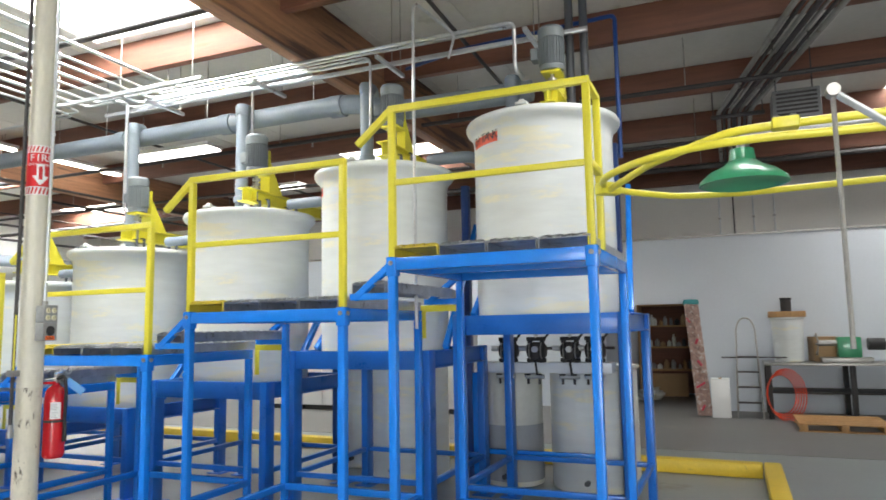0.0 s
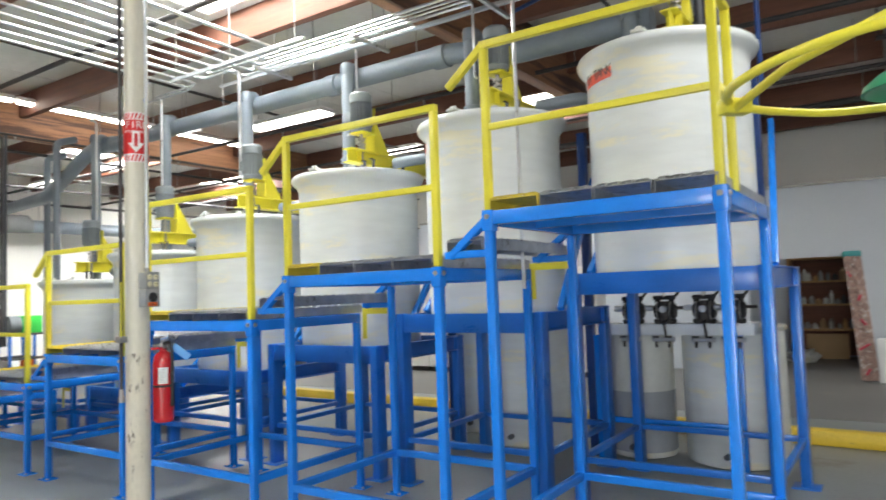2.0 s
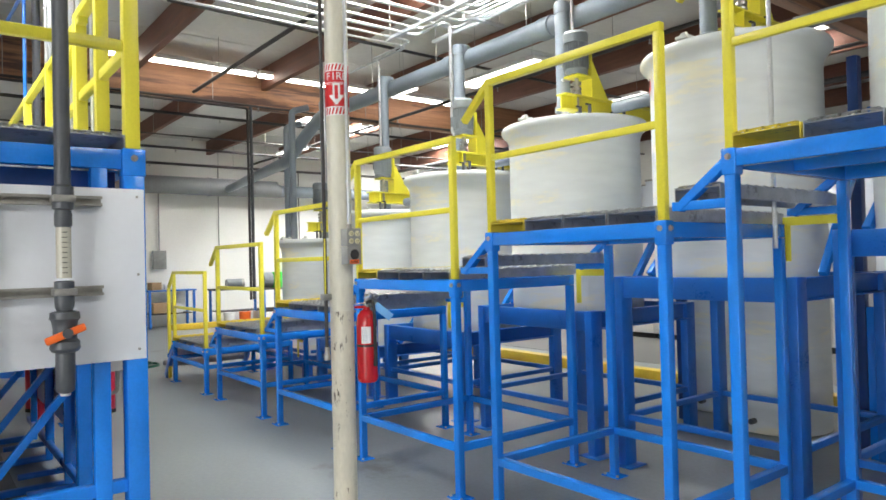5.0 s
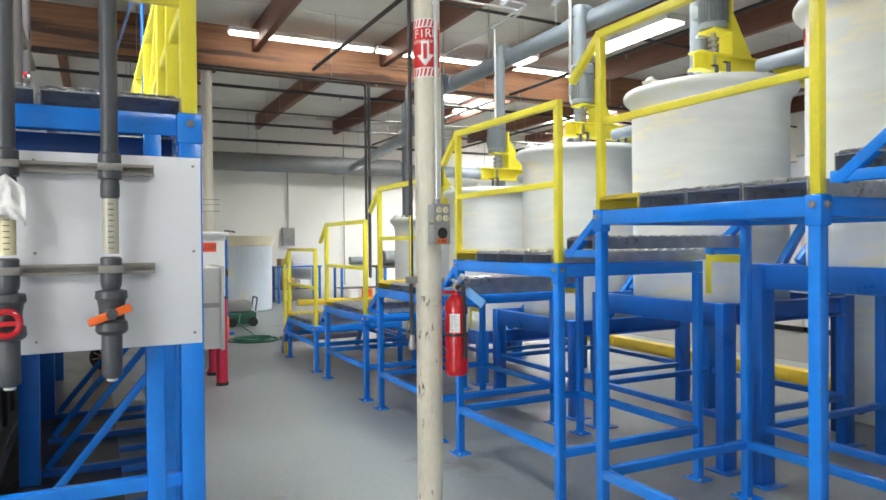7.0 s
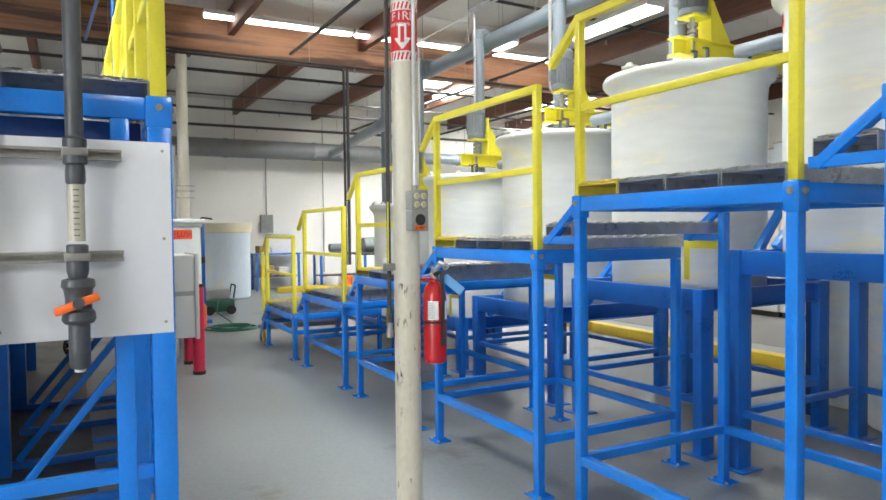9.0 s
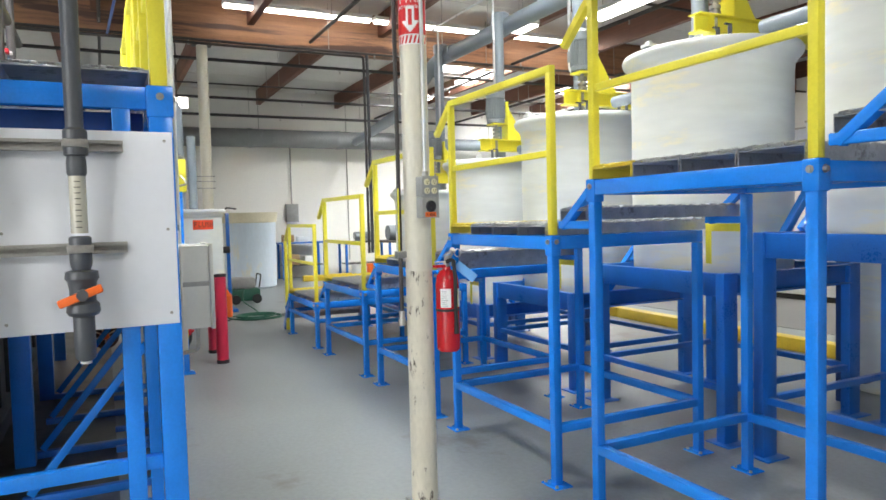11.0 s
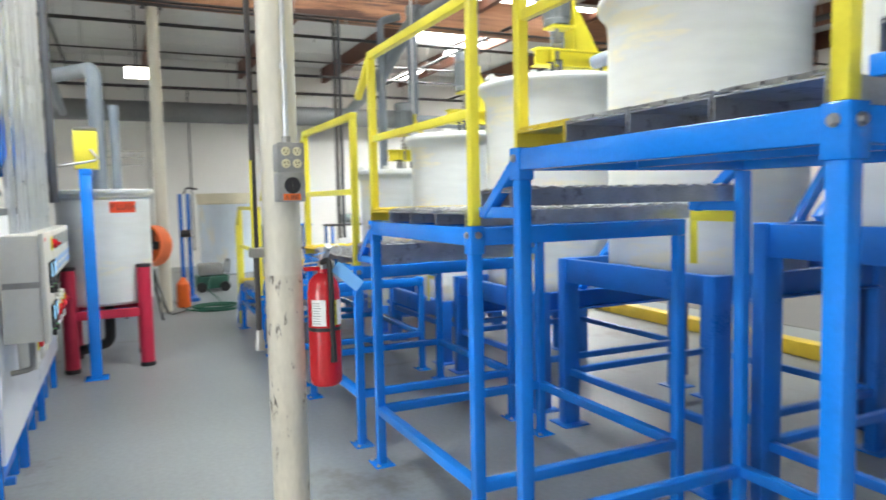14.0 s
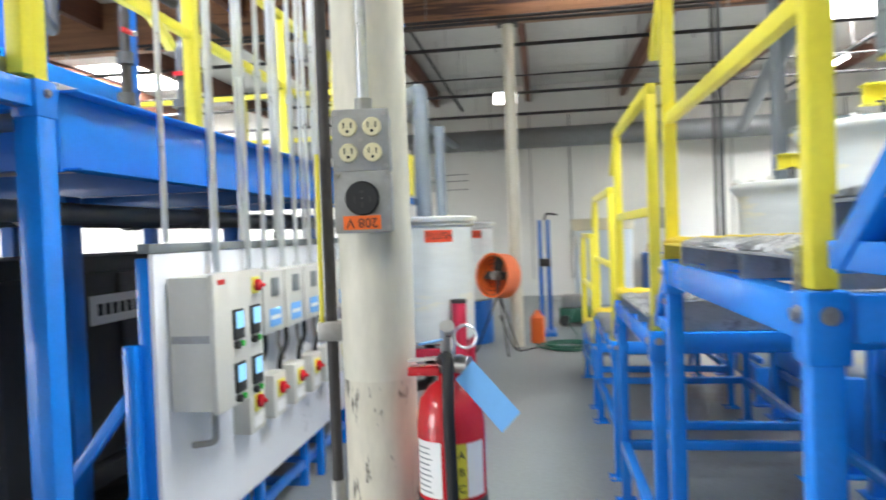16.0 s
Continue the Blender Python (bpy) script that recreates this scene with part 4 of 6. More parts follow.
# rag on the second meter
b = B()
bmesh.ops.create_grid(b, x_segments=14, y_segments=14, size=0.07)
for v in b.verts:
    p = v.co.copy()
    v.co = Vector((0.045 + 0.02 * noise.noise(p * 30), p.x * 0.9, 1.70 + p.y - abs(p.x) * 0.5 + 0.015 * noise.noise(p * 22)))
rag = tagged(part("cloth_rag", b, SIGN_WHITE), "crumpled off-white rag tied on a grey pipe", "rag")
rag.location = (WX + 0.085, 1.12, 0.075)
rag.modifiers.new("thickness", "SOLIDIFY").thickness = 0.003

# long main platform behind it
ZM = 2.1
MX0, MX1 = -9.9, -4.735
q2 = thing("main_platform", (0, 0, 0), "long blue channel-steel platform with yellow guardrail above the black tanks", "platform")
b = B()
channel(b, (MX0, QY + 0.045, ZM + 0.02), (MX1, QY + 0.045, ZM + 0.02), 0.275, 0.07)
box(b, MX1 - 0.01, MX1 + 0.012, QY - 0.05, QY + 0.045, ZM - 0.26, ZM + 0.018, 0.002)
part("edge_channel", b, BLUE, q2)
b = B()
channel(b, (MX1, -1.0, ZM + 0.02), (MX0, -1.0, ZM + 0.02), 0.275, 0.07)
part("edge_channel", b, BLUE_DARK, q2)
part("deck_edge", box(B(), MX0, MX1, QY - 0.08, QY + 0.03, ZM + 0.022, ZM + 0.05, 0.003), GALV, q2)
part("deck", box(B(), MX0, MX1, -1.0, QY - 0.085, ZM - 0.03, ZM + 0.02, 0.003), GRIP, q2)
for x in (MX1 - 1.05, MX1 - 3.0, MX0 + 0.1):
    for y in (1.0, -0.95):
        part("leg", box(B(), x - 0.06, x + 0.06, y - 0.06, y + 0.06, 0, ZM - 0.26, 0.006), BLUE_DARK, q2)
for x in (MX1 - 0.4, MX1 - 1.9, MX1 - 3.4, MX0 + 0.5):
    part("joist", box(B(), x - 0.03, x + 0.03, -0.95, QY + 0.03, ZM - 0.2, ZM - 0.04, 0.003), BLUE_DARK, q2)
for i, x in enumerate((-4.62, -5.75, -6.95, -8.15, -9.3)):
    part("rail_post", box(B(), x - 0.03, x + 0.03, QY - 0.03, QY + 0.03, ZM + 0.05, ZM + 0.98, 0.004), YELLOW, q2)
part("top_rail", box(B(), -9.33, -4.52, QY - 0.025, QY + 0.025, ZM + 0.93, ZM + 0.98, 0.004), YELLOW, q2)
part("middle_rail", box(B(), -9.30, -4.58, QY - 0.02, QY + 0.02, ZM + 0.47, ZM + 0.515, 0.004), YELLOW, q2)
part("cross_rail", box(B(), -9.32, -9.28, -0.9, QY - 0.03, ZM + 0.93, ZM + 0.98, 0.004), YELLOW, q2)
part("cross_rail", box(B(), -9.32, -9.28, -0.9, QY - 0.03, ZM + 0.47, ZM + 0.515, 0.004), YELLOW, q2)
part("rail_post", box(B(), -9.33, -9.27, 0.4, 0.46, ZM + 0.03, ZM + 0.95, 0.004), YELLOW, q2)

# pipes under the main platform and process pipework above it
pw = thing("pipework", (0, 0, 0), "dark grey plastic process pipes under the long platform", "pipes")
for y, z, r in ((1.35, 1.735, 0.045), (1.15, 1.725, 0.035), (0.9, 1.735, 0.045)):
    part("pipe", cyl(B(), (-9.6, y, z), (-4.6, y, z), r, 20), PVC_DARK, pw)
    for x in (-5.2, -6.6, -8.1):
        part("coupling", cyl(B(), (x, y, z), (x + 0.12, y, z), r + 0.015, 20), PVC_DARK, pw)
up = thing("pipework", (0, 0, 0), "dark plastic process pipes with valves on the long platform", "pipes")
for x, y in ((-5.5, 0.6), (-6.5, 0.3), (-7.6, 0.7), (-4.9, 0.3)):
    part("pipe", tube(B(), [(x, y, ZQ + 0.02), (x, y, ZQ + 1.0), (x - 0.6, y - 0.3, ZQ + 1.0), (x - 0.6, y - 0.3, 4.5)], 0.045, 18, 0.08), PVC_DARK, up)
    part("flange", cyl(B(), (x, y, ZQ + 0.5), (x, y, ZQ + 0.56), 0.08, 20), PVC_DARK, up)
part("cross_pipe", tube(B(), [(-4.7, 1.0, ZQ + 0.62), (-5.5, 0.6, ZQ + 0.45)], 0.045, 18), PVC_DARK, up)
for x, y in ((-5.5, 0.6), (-7.6, 0.7)):
    part("valve_wheel", cyl(B(), (x, y, ZQ + 0.74), (x, y, ZQ + 0.77), 0.07, 20), RED, up, "red valve wheel")
fr = thing("equipment_frame", (0, 0, 0), "pale blue steel equipment frame on the long platform", "frame")
for x in (-5.2, -6.4, -7.7):
    for y in (-0.6, 0.2):
        part("post", box(B(), x - 0.05, x + 0.05, y - 0.05, y + 0.05, ZQ + 0.021, ZQ + 1.5, 0.005), BLUE_DARK, fr)
for z in (ZQ + 0.55, ZQ + 1.45):
    for y in (-0.6, 0.2):
        part("beam", box(B(), -7.7, -5.2, y - 0.04, y + 0.04, z, z + 0.12, 0.005), BLUE, fr)
pv = thing("process_vessel", (-6.4, -0.35, ZQ + 0.022), "white plastic process vessel on the long platform", "tank")
part("vessel", lathe(B(), [(0.48, 0), (0.5, 0.03), (0.5, 1.05), (0.52, 1.08), (0.52, 1.12), (0.3, 1.2), (0.001, 1.22)], 48), POLY, pv)


# black bins under the main platform
def black_bin(x0, x1, y0, y1):
    t = thing("black_tank", (x0, y0, 0), "black rectangular plastic tank with a white printed label", "tank", "black tanks")
    w, d = x1 - x0, y1 - y0
    z0, z1 = 0.32, 1.52
    part("body", box(B(), 0, w, 0, d, z0, z1, 0.03), BLACK_TANK, t)
    part("rim", box(B(), -0.035, w + 0.035, -0.035, d + 0.035, z1 - 0.09, z1 + 0.01, 0.012), BLACK_TANK, t)
    for i in range(5):
        x = 0.2 + i * (w - 0.4) / 4
        part("rib", box(B(), x - 0.035, x + 0.035, d - 0.005, d + 0.03, z0 + 0.05, z1 - 0.1, 0.008), BLACK_TANK, t)
    part("base_rail", box(B(), 0, w, d - 0.12, d + 0.05, 0.2, 0.315, 0.01), BLACK_TANK, t)
    part("base_rail", box(B(), 0, w, 0.02, 0.14, 0.2, 0.315, 0.01), BLACK_TANK, t)
    for x in (0.15, w - 0.15):
        part("foot", box(B(), x - 0.1, x + 0.1, 0.05, d - 0.05, 0, 0.2, 0.01), BLACK_TANK, t)
    lab = part("label", box(B(), 0.3, 1.05, d + 0.031, d + 0.034, 1.13, 1.3, 0.001), SIGN_WHITE, t, "white printed label")
    b = B()
    for i in range(9):
        box(b, 0.37 + i * 0.07, 0.42 + i * 0.07, d + 0.0345, d + 0.0355, 1.18, 1.25)
    part("lettering", b, BLACK, lab, smooth=False)
    return t


black_bin(-7.2, -4.75, -0.5, 0.83)
black_bin(-9.8, -7.35, -0.5, 0.83)

# triangular floor brackets under the end platform
for i in range(4):
    x = -5.0 - i * 0.9
    br = thing("brace_frame", (x, 0, 0), "blue triangular floor brace behind the control panel", "bracket", "floor braces")
    part("upright", box(B(), -0.025, 0.025, 1.83, 1.88, 0.0, 1.2, 0.004), BLUE, br)
    part("foot", box(B(), -0.025, 0.025, 1.05, 1.83, 0.0, 0.05, 0.004), BLUE_DARK, br)
    part("diagonal", bar(B(), (0, 1.09, 0.06), (0, 1.84, 1.0), 0.045, 0.045, up=(1, 0, 0)), BLUE, br)

# spoked caster lying under the long platform
wh = thing("cart_wheel", (-10.3, 1.49, 0.163), "small spoked cart wheel with a faded orange hub", "wheel")
wh.scale = (1.6, 1.6, 1.6)
m = Matrix.Rotation(radians(75), 4, "Y") @ Matrix.Rotation(radians(0), 4, "Z")
part("tyre", lathe(B(), [(0.085, -0.018), (0.1, -0.014), (0.102, 0.0), (0.1, 0.014), (0.085, 0.018), (0.08, 0.0), (0.085, -0.018)], 28, m=m), BLACK, wh, "black rubber tyre")
part("hub", lathe(B(), [(0.001, -0.02), (0.028, -0.018), (0.028, 0.018), (0.001, 0.02)], 18, m=m), ORANGE, wh, "faded orange hub")
for q in range(9):
    a = q * 2 * math.pi / 9
    part("spoke", bar(B(), m @ Vector((0.025 * math.cos(a), 0.025 * math.sin(a), 0)), m @ Vector((0.086 * math.cos(a), 0.086 * math.sin(a), 0)), 0.009, 0.007, 0.001), POLY_DIRTY, wh)

# ---- control panel ----
PX0, PX1, PY = -8.0, -5.02, 1.945
cp = thing("control_board", (0, 0, 0), "white control backboard on blue legs beside the aisle", "control board")
part("board", box(B(), PX0, PX1, PY - 0.02, PY, 0.34, 1.545, 0.003), WHITE_BOARD, cp)
b = B()
box(b, PX0 - 0.03, PX1 + 0.03, PY - 0.045, PY + 0.005, 1.547, 1.585, 0.003)
part("top_strut", b, MOTOR, cp)
for x in (PX1 - 0.02, -6.0, -7.0, PX0 - 0.02):
    part("leg", box(B(), x - 0.025, x + 0.025, PY - 0.072, PY - 0.022, 0, 1.53, 0.004), BLUE, cp)
for x in (-6.0, -7.0, -5.5):
    part("foot_bar", box(B(), x - 0.02, x + 0.02, PY - 0.4, PY - 0.03, 0.08, 0.12, 0.004), BLUE_DARK, cp)
for z in (0.12, 1.0):
    part("back_rail", box(B(), PX0, PX1, PY - 0.115, PY - 0.075, z, z + 0.05, 0.004), BLUE_DARK, cp)


def knob(parent, x, y, z, r=0.024):
    s = part("switch_plate", box(B(), x - r * 1.4, x + r * 1.4, y, y + 0.006, z - r * 1.4, z + r * 1.4, 0.002), YELLOW, parent, "yellow switch plate")
    part("switch_knob", lathe(B(), [(r, 0.0), (r * 0.95, 0.02), (r * 0.3, 0.03), (r * 0.3, 0.042), (0.001, 0.042)], 20, (x, y + 0.006, z), Matrix.Rotation(radians(-90), 4, "X")), RED, s, "red rotary switch knob")


cb = thing("control_box", (-0.215, 0.01, 0.028), "large light grey control enclosure with four displays and a rotary switch", "control box")
part("enclosure", box(B(), -5.31, -4.875, PY + 0.002, 2.118, 0.89, 1.42, 0.006), LIGHT_GREY, cb)
part("door", box(B(), -5.32, -4.865, 2.12, 2.145, 0.88, 1.43, 0.006), LIGHT_GREY, cb)
part("seam", box(B(), -4.8748, -4.874, PY + 0.01, 2.115, 1.16, 1.19), STEEL, cb)
knob(cb, -5.25, 2.146, 1.36, 0.026)
for x in (-5.06, -5.23):
    for z in (1.22, 1.0):
        s = part("display_bezel", box(B(), x - 0.046, x + 0.046, 2.146, 2.158, z - 0.07, z + 0.055, 0.004), BLACK, cb, "black display bezel")
        part("screen", box(B(), x - 0.036, x + 0.036, 2.1585, 2.1595, z - 0.025, z + 0.045), SCREEN, s, "lit blue display")
        part("green_button", cyl(B(), (x - 0.03, 2.146, z - 0.092), (x - 0.03, 2.16, z - 0.092), 0.013, 14), GREEN_BRIGHT, cb, "green push button")
        part("black_knob", cyl(B(), (x + 0.025, 2.146, z - 0.092), (x + 0.025, 2.166, z - 0.092), 0.016, 14), BLACK, cb, "black selector knob")
part("logo_patch", box(B(), -4.96, -4.9, 2.146, 2.147, 1.385, 1.405), SIGN_RED, cb)
part("drain_conduit", tube(B(), [(-5.02, 2.05, 0.895), (-5.02, 2.05, 0.73), (-5.02, 1.95, 0.715)], 0.014, 12, 0.03), STEEL, cb)

for i in range(7):
    x = -5.83 - i * 0.29
    d = thing("drive_box", (x, PY + 0.002, 0.028), "light grey motor drive box with blue label on the control board", "drive box", "drive boxes")
    part("case", box(B(), -0.13, 0.13, 0, 0.15, 1.10, 1.405, 0.008), LIGHT_GREY, d)
    part("keypad", box(B(), -0.045, 0.045, 0.151, 0.158, 1.28, 1.37, 0.003), MOTOR, d, "dark grey keypad")
    part("label", box(B(), -0.075, 0.075, 0.151, 0.1525, 1.13, 1.22, 0.0005), BLUE_TAG, d, "blue and white wiring label")
    part("label_text", box(B(), -0.06, 0.06, 0.153, 0.1535, 1.165, 1.185), SIGN_WHITE, d)
    part("cable", tube(B(), [(-0.04, 0.07, 1.10), (-0.04, 0.075, 0.99), (0.03, 0.06, 0.93), (0.03, 0.055, 0.865)], 0.013, 10, 0.05), BLACK, d, "black flexible cable")
    part("cable", tube(B(), [(0.05, 0.07, 1.10), (0.05, 0.06, 1.02), (-0.03, 0.04, 0.96), (-0.09, 0.03, 0.9)], 0.011, 10, 0.05), STEEL, d)
for i in range(8):
    x = -5.715 - i * 0.292
    s = thing("isolator_switch", (x, PY + 0.002, 0.028), "grey isolator box with a red and yellow rotary switch", "switch", "isolator switches")
    part("case", box(B(), -0.085, 0.085, 0, 0.09, 0.64, 0.862, 0.006), LIGHT_GREY, s)
    knob(s, 0, 0.091, 0.785, 0.032)
    part("rating_plate", box(B(), -0.05, 0.05, 0.091, 0.092, 0.665, 0.72), SIGN_WHITE, s)


# ---- conduits from the panel to the mixers ----
strut = thing("conduit_rack", (0, 0, 0), "galvanised strut rack hung from the roof by threaded rods", "rack")
for y in (5.61, 3.25):
    part("strut", box(B(), -7.2, -4.92, y - 0.02, y + 0.02, 4.31, 4.35, 0.002), GALV, strut)
    for x in (-5.05, -6.1, -7.1):
        part("threaded_rod", cyl(B(), (x, y, 4.31), (x, y, 5.15), 0.005, 8), STEEL, strut)
for i in range(9):
    x = (-5.45, -5.79, -5.99, -6.235, -6.455, -6.7, -6.92, -7.14, -7.36)[i]
    z = 4.366
    k = [1, 1, 2, 2, 3, 3, 4, 5, 6][i]
    tx = TANK_X[k - 1] - 0.22
    tz = 3.96 - 0.29 * (k - 1)
    yy = 5.8 + (i % 5) * 0.08
    pts = [(x, 1.985, 1.42), (x, 1.985, z), (x, yy, z)]
    if i % 2 == 0 or k > 3:
        pts += [(tx, yy, z), (tx, yy + 0.1, z), (tx, yy + 0.1, tz), (tx + 0.05, 6.0, tz - 0.05)]
    else:
        pts += [(tx, yy, z)]
    c = thing("conduit", (0, 0, 0), "galvanised conduit from the control board to a tank mixer", "conduit", "galvanised conduits")
    part("pipe", tube(B(), pts, 0.0145 if i % 3 else 0.019, 12, 0.12, 6), GALV, c)
    part("connector", cyl(B(), (x, 1.985, 1.41), (x, 1.985, 1.45), 0.024, 14), GALV, c)
    for zz in (2.35, 3.2):
        part("coupling", cyl(B(), (x, 1.985, zz + 0.03 * (i % 3)), (x, 1.985, zz + 0.05 + 0.03 * (i % 3)), 0.022, 12), GALV, c)
for i, (x, y) in enumerate(((-5.16, 1.95), (-5.88, 1.945), (-6.33, 1.945), (-6.8, 1.945), (-7.05, 1.945))):
    c = thing("conduit", (0, 0, 0), "straight galvanised conduit rising behind the control board", "conduit", "galvanised conduits")
    part("pipe", tube(B(), [(x, y - 0.03, 1.588), (x, y - 0.03, 5.15)], 0.013, 12), GALV, c)
ls = thing("cable_strut", (0, 0, 0), "long galvanised strut with conduits above the tank row", "rack")
part("strut", box(B(), -6.9, -0.9, 6.1, 6.14, 4.3, 4.34, 0.002), GALV, ls)
for x in (-1.4, -2.9, -4.4, -5.9):
    for dy in (0, 0.2):
        part("threaded_rod", cyl(B(), (x, 6.12 + dy, 4.3), (x, 6.12 + dy, 5.15), 0.005, 8), STEEL, ls)
    part("hanger", box(B(), x - 0.02, x + 0.02, 5.78, 6.38, 4.262, 4.298, 0.002), GALV, ls)

# bundle of black sprinkler and service pipes under the roof
for y, z, r, x0, x1, mat, lab in ((4.75, 4.55, 0.03, -11.8, -3.95, STEEL_DARK, "black steel sprinkler pipe under the roof"),
                                  (8.75, 4.5, 0.03, -19.4, 7.8, STEEL_DARK, "black steel sprinkler pipe under the roof"),
                                  (11.3, 4.45, 0.03, -19.4, 7.8, STEEL_DARK, "black steel sprinkler pipe under the roof"),
                                  (13.4, 4.5, 0.05, -19.4, 7.8, STEEL_DARK, "thick black sprinkler main under the roof"),
                                  (1.6, 4.6, 0.025, -19.4, -4.0, STEEL_DARK, "black steel sprinkler pipe under the roof")):
    s = thing("sprinkler_pipe", (0, 0, 0), lab, "pipe", "sprinkler pipes")
    part("pipe", cyl(B(), (x0, y, z), (x1, y, z), r, 14), mat, s)
    n = int((x1 - x0) / 3)
    for i in range(n):
        x = x0 + 1.2 + i * 3
        part("hanger_rod", cyl(B(), (x, y, z), (x, y, 5.15), 0.005, 8), STEEL, s)
        part("sprinkler_head", lathe(B(), [(0.012, -0.09), (0.022, -0.085), (0.008, -0.07), (0.012, -0.04), (0.016, 0)], 10, (x + 0.6, y, z)), STEEL, s)
for x, z, r in ((-13.5, 4.52, 0.03), (-16.4, 4.35, 0.03), (-18.6, 4.3, 0.035), (-15.2, 4.42, 0.016), (-11.6, 4.38, 0.022)):
    s = thing("sprinkler_pipe", (0, 0, 0), "dark service pipe crossing under the roof", "pipe", "sprinkler pipes")
    part("pipe", cyl(B(), (x, YS + 0.1, z), (x, YN - 0.1, z), r, 12), STEEL_DARK, s)
    for i in range(7):
        y = -4 + i * 3
        part("hanger_rod", cyl(B(), (x, y, z), (x, y, 5.15), 0.005, 8), STEEL, s)
        part("sprinkler_head", lathe(B(), [(0.012, -0.09), (0.022, -0.085), (0.008, -0.07), (0.012, -0.04), (0.016, 0)], 10, (x, y + 0.8, z)), STEEL, s)
# diagonal bundle of conduits above the back area
for i in range(7):
    s = thing("conduit", (0, 0, 0), "dark conduit in the bundle under the roof", "conduit", "roof conduits")
    part("pipe", tube(B(), [(0.15 + i * 0.07, 16.6, 4.55), (0.15 + i * 0.07, 10.3, 4.58), (0.78 + i * 0.08, 7.5, 4.62), (2.9 + i * 0.1, -2, 4.62)], 0.02 if i % 3 else 0.032, 10, 0.2), STEEL_DARK if i % 2 else STEEL, s)
    part("strap", box(B(), 0.13 + i * 0.07, 0.17 + i * 0.07, 12.5, 12.54, 4.52, 4.62, 0.002), STEEL_DARK, s)
hang = thing("trapeze_hanger", (0, 0, 0), "dark steel trapeze hanger carrying the conduit bundle", "hanger")
part("bar", box(B(), 0.05, 0.75, 10.3, 10.35, 4.5, 4.55, 0.003), STEEL_DARK, hang)
for x in (0.08, 0.72):
    part("rod", cyl(B(), (x, 10.32, 4.5), (x, 10.32, 5.15), 0.008, 8), STEEL_DARK, hang)
heater = thing("unit_heater", (1.02, 9.2, 4.02), "grey box heater hung under the roof", "heater")
part("case", box(B(), -0.26, 0.26, -0.24, 0.24, 0, 0.36, 0.02), DUCT, heater)
for z in range(6):
    part("louvre", box(B(), -0.22, 0.22, -0.252, -0.241, 0.04 + z * 0.05, 0.065 + z * 0.05, 0.002), STEEL_DARK, heater)
for x in (-0.2, 0.2):
    part("rod", cyl(B(), (x, 0, 0.36), (x, 0, 1.13), 0.008, 8), STEEL_DARK, heater)
for x in (-8.2, -2.2):
    s = thing("conduit", (0, 0, 0), "dark pipe crossing below the purlins", "conduit", "roof conduits")
    part("pipe", cyl(B(), (x, 3.3, 4.66), (x - 0.4, 16.5, 4.66), 0.022, 12), STEEL_DARK, s)
bl = thing("blue_water_line", (0, 0, 0), "navy plastic water line hung under the roof and dropping to a tank", "pipe", "blue lines")
part("pipe", tube(B(), [(-3.3, 7.3, 4.75), (-2.4, 6.75, 4.62), (-0.72, 6.6, 4.62), (-0.72, 6.6, 3.2)], 0.022, 12, 0.06), NAVY, bl)
bl = thing("dark_pipe", (0, 0, 0), "dark steel line hung under the roof and dropping to the floor", "pipe")
part("pipe", tube(B(), [(-11.6, -2.0, 4.33), (-11.6, 5.6, 4.33), (-11.6, 5.6, 1.0)], 0.022, 12, 0.06), STEEL_DARK, bl)
part("drop_pipe", tube(B(), [(-11.7, 5.7, 4.4), (-11.7, 5.7, 1.0)], 0.028, 12), PVC_DARK, bl)
bl = thing("blue_water_line", (0, 0, 0), "blue plastic line dropping beside the flush tank", "pipe", "blue lines")
part("pipe", tube(B(), [(-11.6, 1.7, 4.36), (-8.0, 1.86, 4.36), (-8.0, 1.86, 1.2)], 0.018, 12, 0.06), BLUE_DARK, bl)
part("drop_pipe", tube(B(), [(-8.15, 1.98, 4.4), (-8.15, 1.98, 1.62)], 0.038, 16), PVC_DARK, bl)

# ---- grey vent main above the tanks ----
vm = thing("vent_main", (0, 0, 0), "grey plastic vent main above the tank row with branch drops", "duct")
MAIN_Y, MAIN_Z, MR = 6.35, 4.05, 0.105
part("main_pipe", tube(B(), [(-1.5, 6.35, 3.9), (-3.0, 6.35, 3.9), (-3.45, 6.35, 4.06), (-10.35, 6.35, 4.04), (-11.35, 6.2, 3.4), (-13.5, 6.7, 3.5), (-18.7, 7.9, 3.72)], MR, 28, 0.22, 7), PVC, vm)
for x in (-3.6, -5.1, -6.75, -8.3, -9.7):
    part("coupling", cyl(B(), (x, MAIN_Y, MAIN_Z), (x - 0.16, MAIN_Y, MAIN_Z), MR + 0.016, 28), PVC, vm)
    part("strap_hanger", cyl(B(), (x - 0.4, MAIN_Y, MAIN_Z), (x - 0.4, MAIN_Y, 5.15), 0.006, 8), STEEL, vm)
